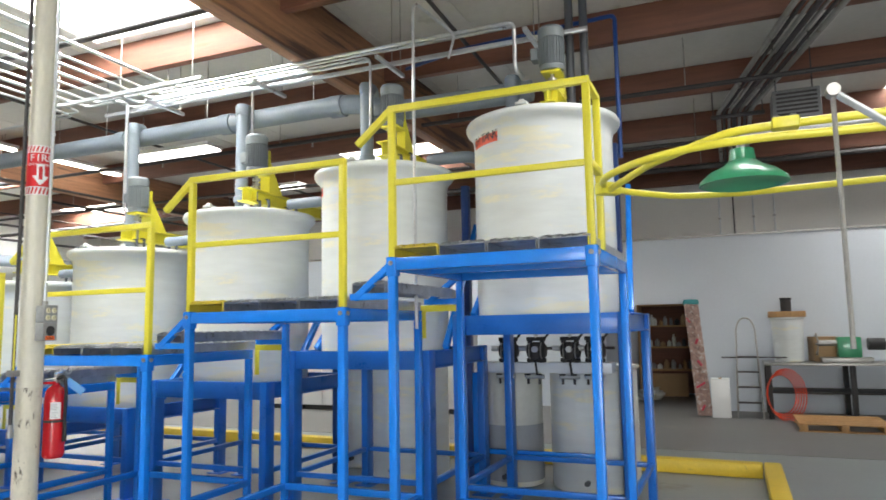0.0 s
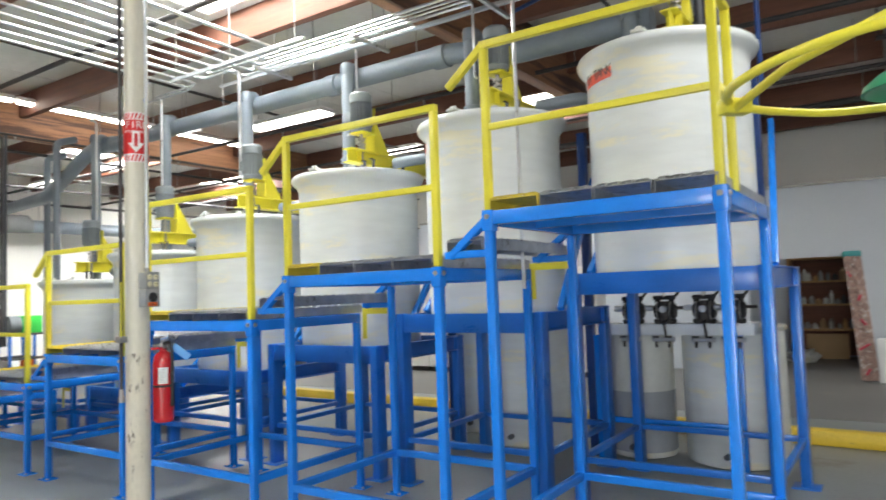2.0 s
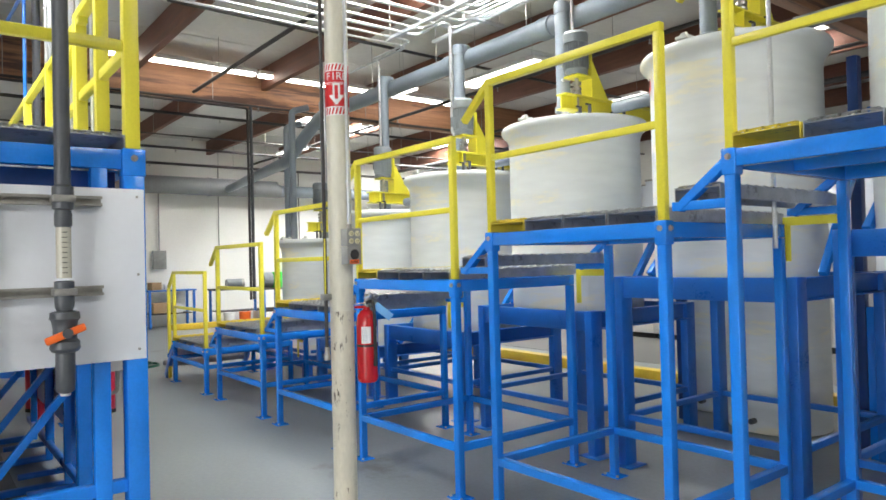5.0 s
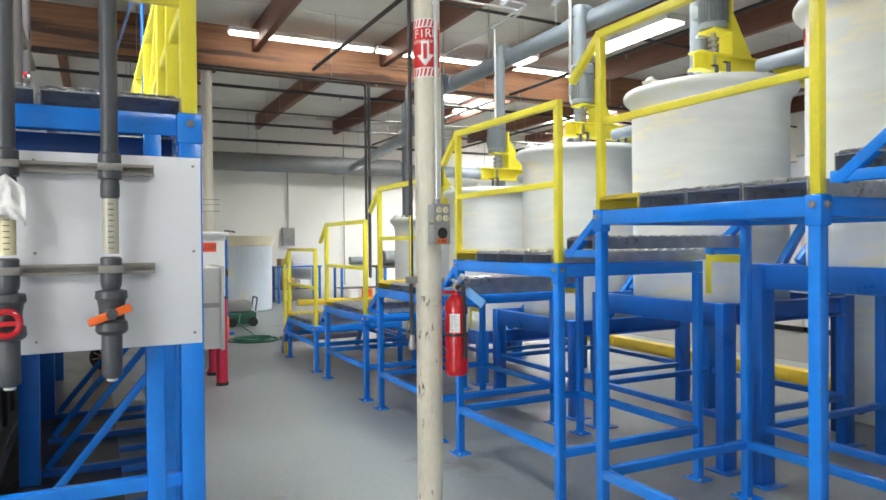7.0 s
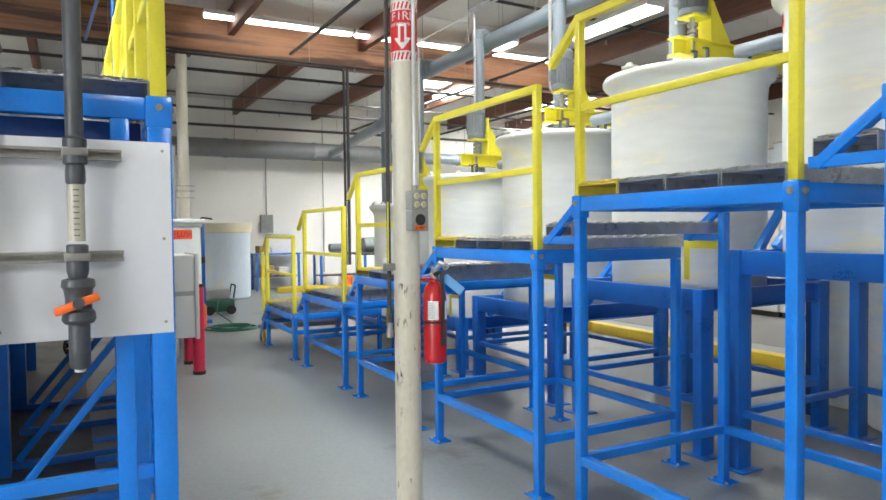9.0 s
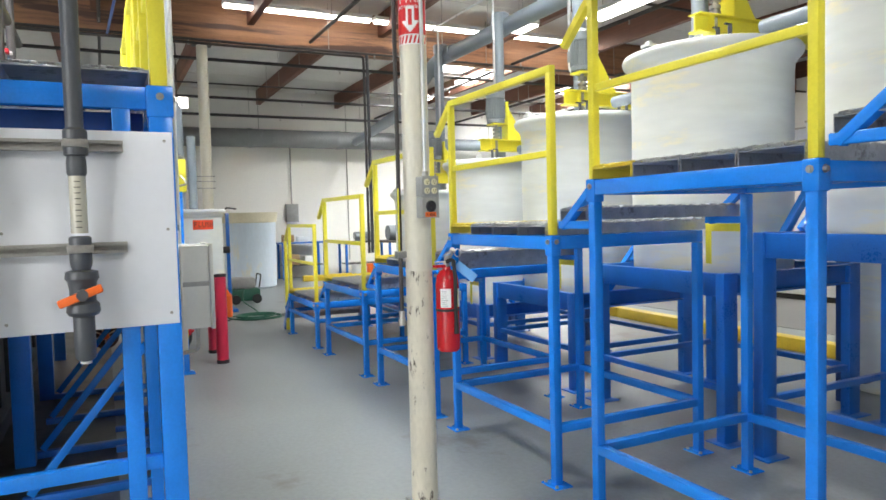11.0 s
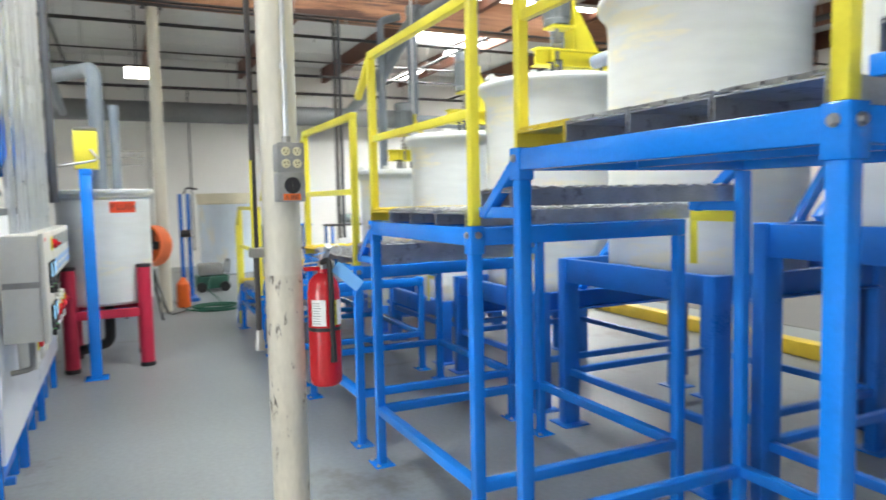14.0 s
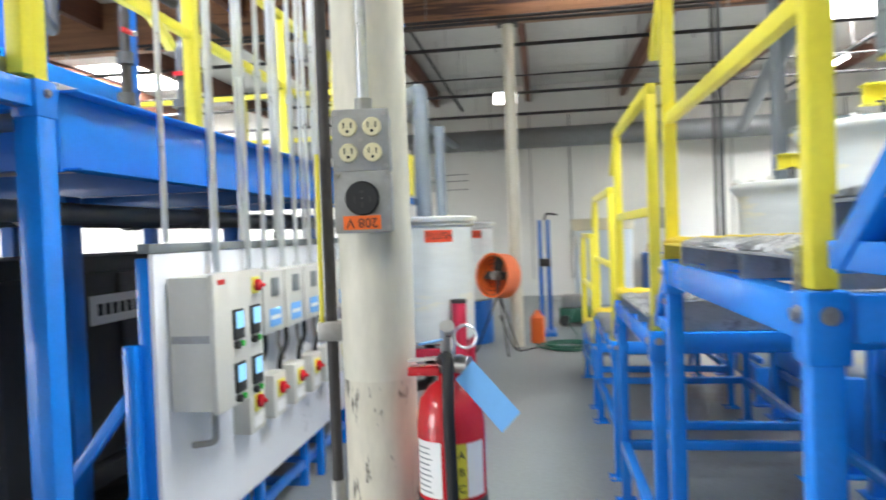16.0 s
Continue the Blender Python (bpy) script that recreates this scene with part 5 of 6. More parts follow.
for k in range(1, 7):
    cx = TANK_X[k - 1]
    zl = 3.42 - 0.29 * (k - 1)
    br = part("branch_pipe", tube(B(), [(cx - 0.34, MAIN_Y, MAIN_Z if k > 1 else 3.86), (cx - 0.34, MAIN_Y - 0.04, MAIN_Z + (0.12 if k > 1 else -0.06)), (cx - 0.34, 6.2, MAIN_Z + (0.05 if k > 1 else -0.1)), (cx - 0.34, 6.2, zl)], 0.07, 20, 0.07), PVC, vm)
    part("cap", lathe(B(), [(0.078, 0), (0.08, 0.09), (0.066, 0.12), (0.001, 0.13)], 20, (cx - 0.34, 6.2, MAIN_Z + (0.02 if k > 1 else -0.16))), PVC, br)
    part("collar", lathe(B(), [(0.072, 0), (0.09, 0.005), (0.09, 0.06), (0.072, 0.07)], 20, (cx - 0.34, 6.2, zl + 0.22)), PVC, br)
    if k > 1:
        part("side_outlet", tube(B(), [(cx + 0.45, 6.0, zl + 0.1), (cx + 0.85, 6.0, zl + 0.1), (cx + 0.95, 6.25, zl + 0.1)], 0.055, 18, 0.08), PVC, vm)
for x, y in ((-1.13, 6.42), (-0.98, 6.36)):
    part("riser", cyl(B(), (x, y, 3.2), (x, y, 5.1), 0.04, 18), PVC_DARK, vm)

wd = thing("wall_duct", (0, 0, 0), "large round grey exhaust duct along the far wall", "duct")
part("duct", cyl(B(), (-18.95, YS + 0.5, 3.78), (-18.95, 9.4, 3.78), 0.24, 36), DUCT, wd)
part("reduced_duct", cyl(B(), (-18.95, 9.4, 3.74), (-18.95, 15.5, 3.74), 0.17, 32), PVC, wd)
for y in (-4.0, -1.0, 2.0, 5.0, 7.4, 9.4, 12.0):
    part("joint_ring", cyl(B(), (-18.95, y, 3.78 if y < 9.3 else 3.74), (-18.95, y + 0.1, 3.78 if y < 9.3 else 3.74), 0.255 if y < 9.3 else 0.19, 36), DUCT, wd)
    part("hanger_rod", cyl(B(), (-18.95, y + 0.3, 3.8), (-18.95, y + 0.3, 5.15), 0.008, 8), STEEL, wd)

# second set of grey vertical vents beyond the steps
for x, y, z0 in ((-10.9, 6.1, 0.0), (-12.2, 6.6, 0.0)):
    s = thing("vent_pipe", (x, y, 0), "grey plastic vertical vent pipe", "pipe", "vent pipes")
    part("pipe", tube(B(), [(0, 0, z0), (0, 0, 4.2), (0, 0.3, 4.3)], 0.055, 18, 0.08), PVC, s)

# ---- fluorescent strips ----
def strip_light(x, y, z, length, along, wide=0.18):
    s = thing("fluorescent_light", (x, y, z), "lit white fluorescent strip light under the roof", "light", "fluorescent lights")
    a = 0 if along == "x" else 90
    s.rotation_euler = (0, 0, radians(a))
    part("housing", box(B(), -length / 2, length / 2, -wide / 2, wide / 2, 0.03, 0.09, 0.006), SIGN_WHITE, s)
    if wide > 0.2:
        part("diffuser", box(B(), -length / 2 + 0.02, length / 2 - 0.02, -wide / 2 + 0.015, wide / 2 - 0.015, 0.0, 0.028, 0.01), PANEL_LIGHT, s)
    else:
        for y_ in (-0.045, 0.045):
            part("tube_lamp", cyl(B(), (-length / 2 + 0.02, y_, 0.008), (length / 2 - 0.02, y_, 0.008), 0.019, 12), TUBE_LIGHT, s)
    for x_ in (-length / 2 + 0.2, length / 2 - 0.2):
        part("hanger", cyl(B(), (x_, 0, 0.09), (x_, 0, 5.15 - z), 0.003, 6), STEEL, s)
    return s


for y in (4.5, 6.95, 9.4):
    strip_light(-11.45, y, 4.88, 2.4, "y")
for x, y in ((-14.0, 9.1), (-17.2, 9.1), (-8.7, 12.0), (-13.6, 12.2), (-7.6, -2.4), (-1.5, -2.6)):
    strip_light(x, y, 4.62, 1.4, "x", 0.32)
strip_light(-7.4, 7.75, 4.25, 1.6, "x", 0.32)
strip_light(-9.1, 7.15, 4.3, 0.5, "x", 0.32)
wp = thing("wall_pack_light", (-14.47, 2.88, 3.78), "square white twin-head lamp, lit, on a conduit drop", "light")
part("lens", box(B(), 0.0, 0.06, -0.19, -0.02, 0, 0.2, 0.01), WHITE_LAMP, wp)
part("lens", box(B(), 0.0, 0.06, 0.02, 0.19, 0, 0.2, 0.01), WHITE_LAMP, wp)
part("stem", cyl(B(), (0.02, 0, 0.1), (0.02, 0, 1.37), 0.012, 10), STEEL_DARK, wp)


# ---- flush tank on its crimson stand ----
def flush_tank(x, y, with_stand):
    t = thing("flush_tank", (x, y, 0), "white plastic flush tank with a flat lid and red-orange label", "tank", "flush tanks")
    t.scale = (1, 1, 1.06)
    part("vessel", lathe(B(), [(0.40, 0.585), (0.425, 0.61), (0.43, 1.0), (0.43, 1.55), (0.45, 1.57), (0.45, 1.6)], 56), POLY, t)
    part("lid", lathe(B(), [(0.47, 1.6), (0.475, 1.61), (0.475, 1.635), (0.46, 1.645), (0.001, 1.65)], 56), POLY, t)
    a = radians(18)
    b = B()
    rr = 0.433
    n = 8
    a0, a1 = radians(8), radians(42)
    for i in range(n):
        u, v = a0 + (a1 - a0) * i / n, a0 + (a1 - a0) * (i + 1) / n
        b.faces.new([b.verts.new((rr * math.cos(q), rr * math.sin(q), z)) for q, z in ((u, 1.43), (v, 1.43), (v, 1.53), (u, 1.53))])
    bmesh.ops.remove_doubles(b, verts=b.verts, dist=0.0001)
    part("label", b, SIGN_ORANGE, t, "red-orange label lettered FLUSH")
    for i, ch in enumerate("FLUSH"):
        q = a0 + (a1 - a0) * (i + 0.5) / 5
        m = Matrix.Translation(((rr + 0.0012) * math.cos(q), (rr + 0.0012) * math.sin(q), 1.48)) @ Euler((radians(90), 0, q + radians(90))).to_matrix().to_4x4()
        text_part("letter", ch, 0.08, m, BLACK, t)
    if with_stand:
        s = thing("tank_stand", (x, y, 0), "crimson round-legged steel stand with black feet and caps", "stand")
        for lx in (-0.33, 0.37):
            for ly in (-0.33, 0.33):
                leg = part("leg", cyl(B(), (lx, ly, 0.04), (lx, ly, 0.98), 0.065, 24), RED_STAND, s)
                part("rubber_foot", cyl(B(), (lx, ly, 0), (lx, ly, 0.04), 0.069, 24), BLACK, leg, "black rubber foot")
                part("end_cap", cyl(B(), (lx, ly, 0.98), (lx, ly, 1.01), 0.069, 24), BLACK, leg, "black end cap")
        for ly in (-0.33, 0.33):
            part("side_rail", box(B(), -0.28, 0.32, ly - 0.035, ly + 0.035, 0.5, 0.582, 0.005), RED_STAND, s)
        for lx in (-0.33, 0.37):
            part("cross_rail", box(B(), lx - 0.035, lx + 0.035, -0.28, 0.28, 0.5, 0.582, 0.005), RED_STAND, s)
        part("drain_pipe", tube(B(), [(0, 0, 0.58), (0, 0, 0.2), (0.1, -0.3, 0.15)], 0.05, 16, 0.08), BLACK, s)
    return t


flush_tank(-8.89, 2.35, True)
flush_tank(-12.6, 2.28, False)
part_base = thing("tank_plinth", (-12.6, 2.28, 0), "low dark plinth under a flush tank", "plinth")
part("block", lathe(B(), [(0.40, 0), (0.40, 0.615), (0.2, 0.618)], 40), BLUE_DARK, part_base)

mp = thing("mixer_post", (-8.18, 2.235, 0), "bright blue steel post with arm holding a yellow mixer motor", "post")
part("post", box(B(), -0.05, 0.05, -0.05, 0.05, 0.01, 1.86, 0.005), BLUE, mp)
part("foot_plate", box(B(), -0.1, 0.1, -0.1, 0.1, 0, 0.011, 0.002), BLUE, mp)
part("arm", box(B(), -0.75, 0.05, -0.05, 0.05, 1.862, 1.92, 0.004), BLUE, mp)
part("yellow_housing", box(B(), -0.28, -0.08, -0.09, 0.11, 1.922, 2.27, 0.012), YELLOW, mp, "yellow mixer housing")
part("housing_cap", lathe(B(), [(0.09, 0), (0.1, 0.01), (0.1, 0.03), (0.05, 0.05)], 24, (-0.18, 0.01, 2.27)), STEEL, mp)
part("cable", tube(B(), [(-0.08, 0.05, 2.1), (0.0, 0.12, 2.0), (-0.02, -0.3, 1.93), (0.3, -0.33, 1.9), (0.35, -0.33, 1.5)], 0.012, 10, 0.08), STEEL, mp)
vp = thing("vent_pipe", (-8.98, 2.33, 0), "grey plastic vent pipe rising from the flush tank", "pipe", "vent pipes")
part("pipe", tube(B(), [(0, 0, 1.75), (0, 0, 2.95), (-1.2, -0.5, 3.05), (-10.2, -0.9, 3.7)], 0.075, 22, 0.13), PVC, vp)
part("side_pipe", tube(B(), [(-0.05, 0.16, 1.65), (-0.05, 0.16, 2.6)], 0.05, 18), PVC, vp)
for z in (2.0, 2.08, 2.14):
    part("rod", cyl(B(), (-0.1, 0.05, z), (-0.05, 0.42, z), 0.005, 6), STEEL, vp)

# ---- orange drum fan on a tripod ----
fan = thing("drum_fan", (-11.55, 2.84, 0), "orange drum fan on black tripod legs", "fan")
m = Matrix.Translation((0, 0, 1.02)) @ Euler((0, radians(84), radians(-40))).to_matrix().to_4x4()
part("drum", lathe(B(), [(0.262, -0.12), (0.285, -0.125), (0.292, -0.11), (0.285, 0.11), (0.292, 0.125), (0.262, 0.12), (0.265, -0.11)], 36, m=m), ORANGE, fan)
g = B()
for r in (0.05, 0.1, 0.15, 0.2, 0.255):
    ring = [m @ Vector((r * math.cos(q * math.pi / 12), r * math.sin(q * math.pi / 12), 0.125)) for q in range(25)]
    tube(g, ring, 0.003, 6, 0.003, 2)
part("guard", g, STEEL_DARK, fan)
part("hub", cyl(B(), m @ Vector((0, 0, -0.08)), m @ Vector((0, 0, 0.1)), 0.06, 20), STEEL, fan)
for q in range(4):
    part("blade", box(B(), 0.05, 0.25, -0.06, 0.06, -0.006, 0.006, 0.003, m @ Matrix.Rotation(q * math.pi / 2, 4, "Z") @ Matrix.Rotation(0.5, 4, "X")), STEEL_DARK, fan)
for a in (20, 140, 260):
    part("tripod_leg", tube(B(), [(0, 0, 0.80), (0.34 * math.cos(radians(a)), 0.34 * math.sin(radians(a)), 0.01)], 0.012, 10), BLACK, fan)
part("cable", tube(B(), [(0, 0, 0.5), (0.2, 0.2, 0.05), (-0.4, 0.5, 0.012), (-1.6, 0.35, 0.012)], 0.009, 8, 0.15), BLACK, fan)

# ---- far end ----
bt = thing("storage_tank", (-17.5, 4.7, 0), "tall bluish-white plastic storage tank with a stained rim", "tank")
part("vessel", lathe(B(), [(0.56, 0), (0.60, 0.03), (0.61, 1.0), (0.615, 1.62), (0.63, 1.64), (0.63, 1.76), (0.60, 1.77), (0.58, 1.7), (0.001, 1.65)], 64), POLY_BLUE, bt)
part("rim_band", lathe(B(), [(0.62, 1.56), (0.64, 1.58), (0.665, 1.76), (0.68, 1.80), (0.60, 1.80)], 64), IVORY_POLY, bt, "yellowed raised rim")
gen = thing("pump_unit", (-14.3, 3.95, 0), "dark green and grey portable pump unit on the floor", "pump")
part("base", box(B(), -0.22, 0.22, -0.28, 0.28, 0.05, 0.28, 0.03), GREEN_DARK, gen)
part("engine", box(B(), -0.18, 0.18, -0.24, 0.2, 0.285, 0.5, 0.04), GREY_CAST, gen)
for y in (-0.2, 0.2):
    part("wheel", cyl(B(), (0.23, y, 0.09), (0.28, y, 0.09), 0.09, 20), BLACK, gen)
part("handle", tube(B(), [(0.2, 0.26, 0.3), (0.2, 0.3, 0.55), (-0.2, 0.3, 0.55), (-0.2, 0.26, 0.3)], 0.014, 10, 0.05), BLACK, gen)
hose = thing("garden_hose", (-12.0, 3.75, 0), "coiled green garden hose on the floor", "hose")
random.seed(4)
for i in range(5):
    r = 0.20 + 0.035 * i
    ox, oy = random.uniform(-0.06, 0.06), random.uniform(-0.05, 0.05)
    pts = [(ox + r * math.cos(q * math.pi / 12), oy + r * 1.2 * math.sin(q * math.pi / 12), 0.012 + 0.014 * (i % 3)) for q in range(25)]
    part("coil", tube(B(), pts, 0.011, 8, 0.01, 2), GREEN_DARK, hose)
part("tail", tube(B(), [(-0.2, 0.1, 0.012), (-0.9, 0.15, 0.012), (-1.6, 0.05, 0.1), (-2.0, 0.15, 0.3)], 0.011, 8, 0.1), GREEN_DARK, hose)
cone = thing("orange_can", (-12.4, 3.32, 0), "orange plastic can standing by the column", "can")
part("can", lathe(B(), [(0.09, 0), (0.1, 0.02), (0.1, 0.36), (0.05, 0.42), (0.03, 0.46)], 24), ORANGE, cone)
lift = thing("drum_lifter", (-13.2, 3.45, 0), "dark blue mast lifter with small winch", "lifter")
for y in (-0.06, 0.06):
    part("mast", box(B(), -0.03, 0.03, y - 0.03, y + 0.03, 0.06, 1.75, 0.004), BLUE_DARK, lift)
part("foot", box(B(), -0.3, 0.3, -0.15, 0.15, 0.0, 0.06, 0.01), BLUE_DARK, lift)
part("winch", cyl(B(), (0.05, -0.08, 1.1), (0.05, 0.08, 1.1), 0.06, 18), STEEL_DARK, lift)
part("hook_arm", tube(B(), [(0, 0, 1.75), (0, 0.05, 1.85), (0.15, 0.2, 1.82)], 0.015, 10, 0.04), STEEL_DARK, lift)
swb = thing("breaker_panel", (XW + 0.02, 6.25, 1.55), "grey steel electrical breaker panel on the far wall", "breaker panel")
part("case", box(B(), 0, 0.12, -0.17, 0.17, 0, 0.5, 0.008), GREY_CAST, swb)
part("door", box(B(), 0.122, 0.13, -0.15, 0.15, 0.02, 0.48, 0.004), GREY_CAST, swb)
part("feed_conduit", cyl(B(), (0.06, 0, 0.5), (0.06, 0, 2.3), 0.02, 10), STEEL, swb)
for i, (y, mat) in enumerate(((4.15, STEEL_DARK), (3.2, STEEL), (7.9, STEEL), (10.4, STEEL_DARK))):
    s = thing("conduit", (XW + 0.05, y, 0), "thin conduit on the far wall", "conduit", "wall conduits")
    part("pipe", cyl(B(), (0, 0, 0.4), (0, 0, 4.4), 0.014, 10), mat, s)


def workbench(x, y0, y1, z, mat_top, label):
    w = thing("workbench", (x, y0, 0), label, "workbench", "workbenches")
    n = y1 - y0
    part("worktop", box(B(), -0.35, 0.35, 0, n, z - 0.04, z, 0.005), mat_top, w)
    for yy in (0.06, n - 0.06):
        for xx in (-0.3, 0.3):
            part("leg", box(B(), xx - 0.03, xx + 0.03, yy - 0.03, yy + 0.03, 0, z - 0.042, 0.004), BLUE_DARK, w)
    part("lower_shelf", box(B(), -0.3, 0.3, 0.1, n - 0.1, 0.36, 0.385, 0.004), STEEL_DARK, w)
    return w


workbench(-19.15, 5.75, 7.0, 1.0, BLUE_DARK, "blue steel workbench with clutter against the far wall")
workbench(-18.5, 7.3, 9.3, 0.98, STEEL_DARK, "dark steel workbench carrying machines near the far wall")


def carton(x, y, z, w, d, h, mat, label, turn=0):
    c = thing("carton", (x, y, z), label, "box", "cartons")
    c.rotation_euler = (0, 0, radians(turn))
    part("box", box(B(), -w / 2, w / 2, -d / 2, d / 2, 0, h, 0.004), mat, c)
    part("tape", box(B(), -0.025, 0.025, -d / 2 - 0.001, d / 2 + 0.001, h + 0.0005, h + 0.0015), WOOD, c)
    return c


carton(-19.1, 6.0, 1.002, 0.3, 0.25, 0.2, CARDBOARD, "small brown carton on the blue workbench", 8)
carton(-19.1, 6.4, 1.002, 0.25, 0.3, 0.14, SIGN_WHITE, "white carton on the blue workbench", -6)
carton(-19.1, 6.1, 0.387, 0.35, 0.35, 0.28, CARDBOARD, "brown carton on the bench's lower shelf")
carton(-19.1, 6.55, 0.387, 0.3, 0.25, 0.22, SIGN_WHITE, "white carton on the bench's lower shelf")


def bucket(x, y, mat, label):
    c = thing("bucket", (x, y, 0.0), label, "bucket", "buckets")
    part("pail", lathe(B(), [(0.13, 0), (0.135, 0.02), (0.15, 0.34), (0.158, 0.345), (0.158, 0.37), (0.145, 0.375), (0.001, 0.37)], 28), mat, c)
    part("bail", tube(B(), [(0, -0.155, 0.33), (0.1, -0.1, 0.2), (0.14, 0.0, 0.16), (0.1, 0.1, 0.2), (0, 0.155, 0.33)], 0.004, 8, 0.05), STEEL, c)


bucket(-17.9, 7.55, SIGN_WHITE, "white plastic bucket under the bench")
bucket(-17.85, 7.95, ORANGE, "orange plastic bucket under the bench")
bucket(-17.9, 8.35, SIGN_WHITE, "white plastic bucket under the bench")
bucket(-17.85, 8.9, ORANGE, "orange plastic bucket under the bench")
grinder = thing("bench_motor", (-18.5, 7.9, 0.982), "grey electric motor on the dark workbench", "motor")
part("body", cyl(B(), (0, -0.2, 0.14), (0, 0.2, 0.14), 0.11, 24), MOTOR, grinder)
part("foot", box(B(), -0.1, 0.1, -0.15, 0.15, 0, 0.035, 0.004), MOTOR, grinder)
part("fan_cowl", cyl(B(), (0, 0.2, 0.14), (0, 0.28, 0.14), 0.115, 24), STEEL, grinder)
comp = thing("green_blower", (-17.6, 8.75, 0.982), "bright green blower with grey drum on the workbench", "machine")
part("housing", box(B(), -0.2, 0.2, -0.15, 0.3, 0, 0.42, 0.03), GREEN_BRIGHT, comp)
part("drum", cyl(B(), (0.0, -0.42, 0.22), (0.0, -0.16, 0.22), 0.2, 28), MOTOR, comp)
workbench(-17.6, 8.2, 9.6, 0.98, STEEL_DARK, "dark steel bench carrying a green blower")

# yellow containment curbs
for i, (x0, x1, y0, y1) in enumerate(((-18.1, -17.95, 6.1, 15.0), (-18.1, -8.6, 8.45, 8.6), (0.38, 0.55, 5.9, 8.27))):
    c = part("curb", box(B(), x0, x1, y0, y1, 0, 0.15, 0.018), CURB)
    tagged(c, "low concrete containment curb painted yellow", "curb", "containment curbs", "structure")
c = part("curb", bar(B(), (-8.58, 8.52, 0.0755), (0.37, 8.19, 0.0755), 0.15, 0.17, 0.018, up=(0, 1, 0)), CURB)
tagged(c, "low concrete containment curb painted yellow", "curb", "containment curbs", "structure")


# ---- tanks and pumps behind the high end ----
def drum_tank(x, y, r, h, level, label):
    d = thing("dosing_tank", (x, y, 0), label, "tank", "dosing tanks")
    part("vessel", lathe(B(), [(r - 0.04, 0), (r - 0.008, 0.012), (r, 0.05), (r, h - 0.042), (r - 0.01, h - 0.041), (0.001, h - 0.041)], 56), POLY_DIRTY if level else POLY, d)
    part("rim", lathe(B(), [(r - 0.012, h - 0.04), (r + 0.018, h - 0.036), (r + 0.022, h - 0.03), (r + 0.022, h - 0.004), (r + 0.016, h), (r - 0.012, h)], 56), POLY_DIRTY, d)
    part("lid", lathe(B(), [(r - 0.014, h - 0.039), (r - 0.014, h - 0.012), (r * 0.5, h + 0.002), (0.001, h + 0.004)], 48), POLY, d)
    part("outlet_spigot", cyl(B(), (0, -r + 0.01, 0.12), (0, -r - 0.06, 0.12), 0.026, 14), PVC_DARK, d)
    if level:
        part("liquid_band", lathe(B(), [(r + 0.0015, 0.06), (r + 0.0015, level)], 56), LIQUID, d, "darker liquid showing through the wall")
    return d


drum_tank(-2.04, 7.2, 0.31, 1.22, 0.62, "narrow white dosing tank, half full of grey liquid")
drum_tank(-1.2, 7.28, 0.44, 1.22, 0, "wide white dosing tank behind the stand")
drum_tank(-3.28, 7.25, 0.44, 1.38, 0, "white dosing tank with a stained foot")
drum_tank(-4.05, 7.6, 0.33, 1.2, 0, "white dosing tank beside the tank stand")
rackp = thing("pump_shelf", (-1.65, 6.85, 0), "grey shelf with blue posts carrying diaphragm pumps", "shelf")
part("board", box(B(), -0.62, 0.74, -0.13, 0.13, 1.165, 1.265, 0.005), WALL_GREY, rackp)
for x in (-0.64, 0.6):
    for y in (-0.09, 0.09):
        part("post", box(B(), x - 0.035, x + 0.035, y - 0.03, y + 0.03, 0, 1.163, 0.004), BLUE, rackp)
part("lower_bar", box(B(), -0.6, 0.56, -0.12, -0.08, 0.36, 0.41, 0.004), BLUE, rackp)


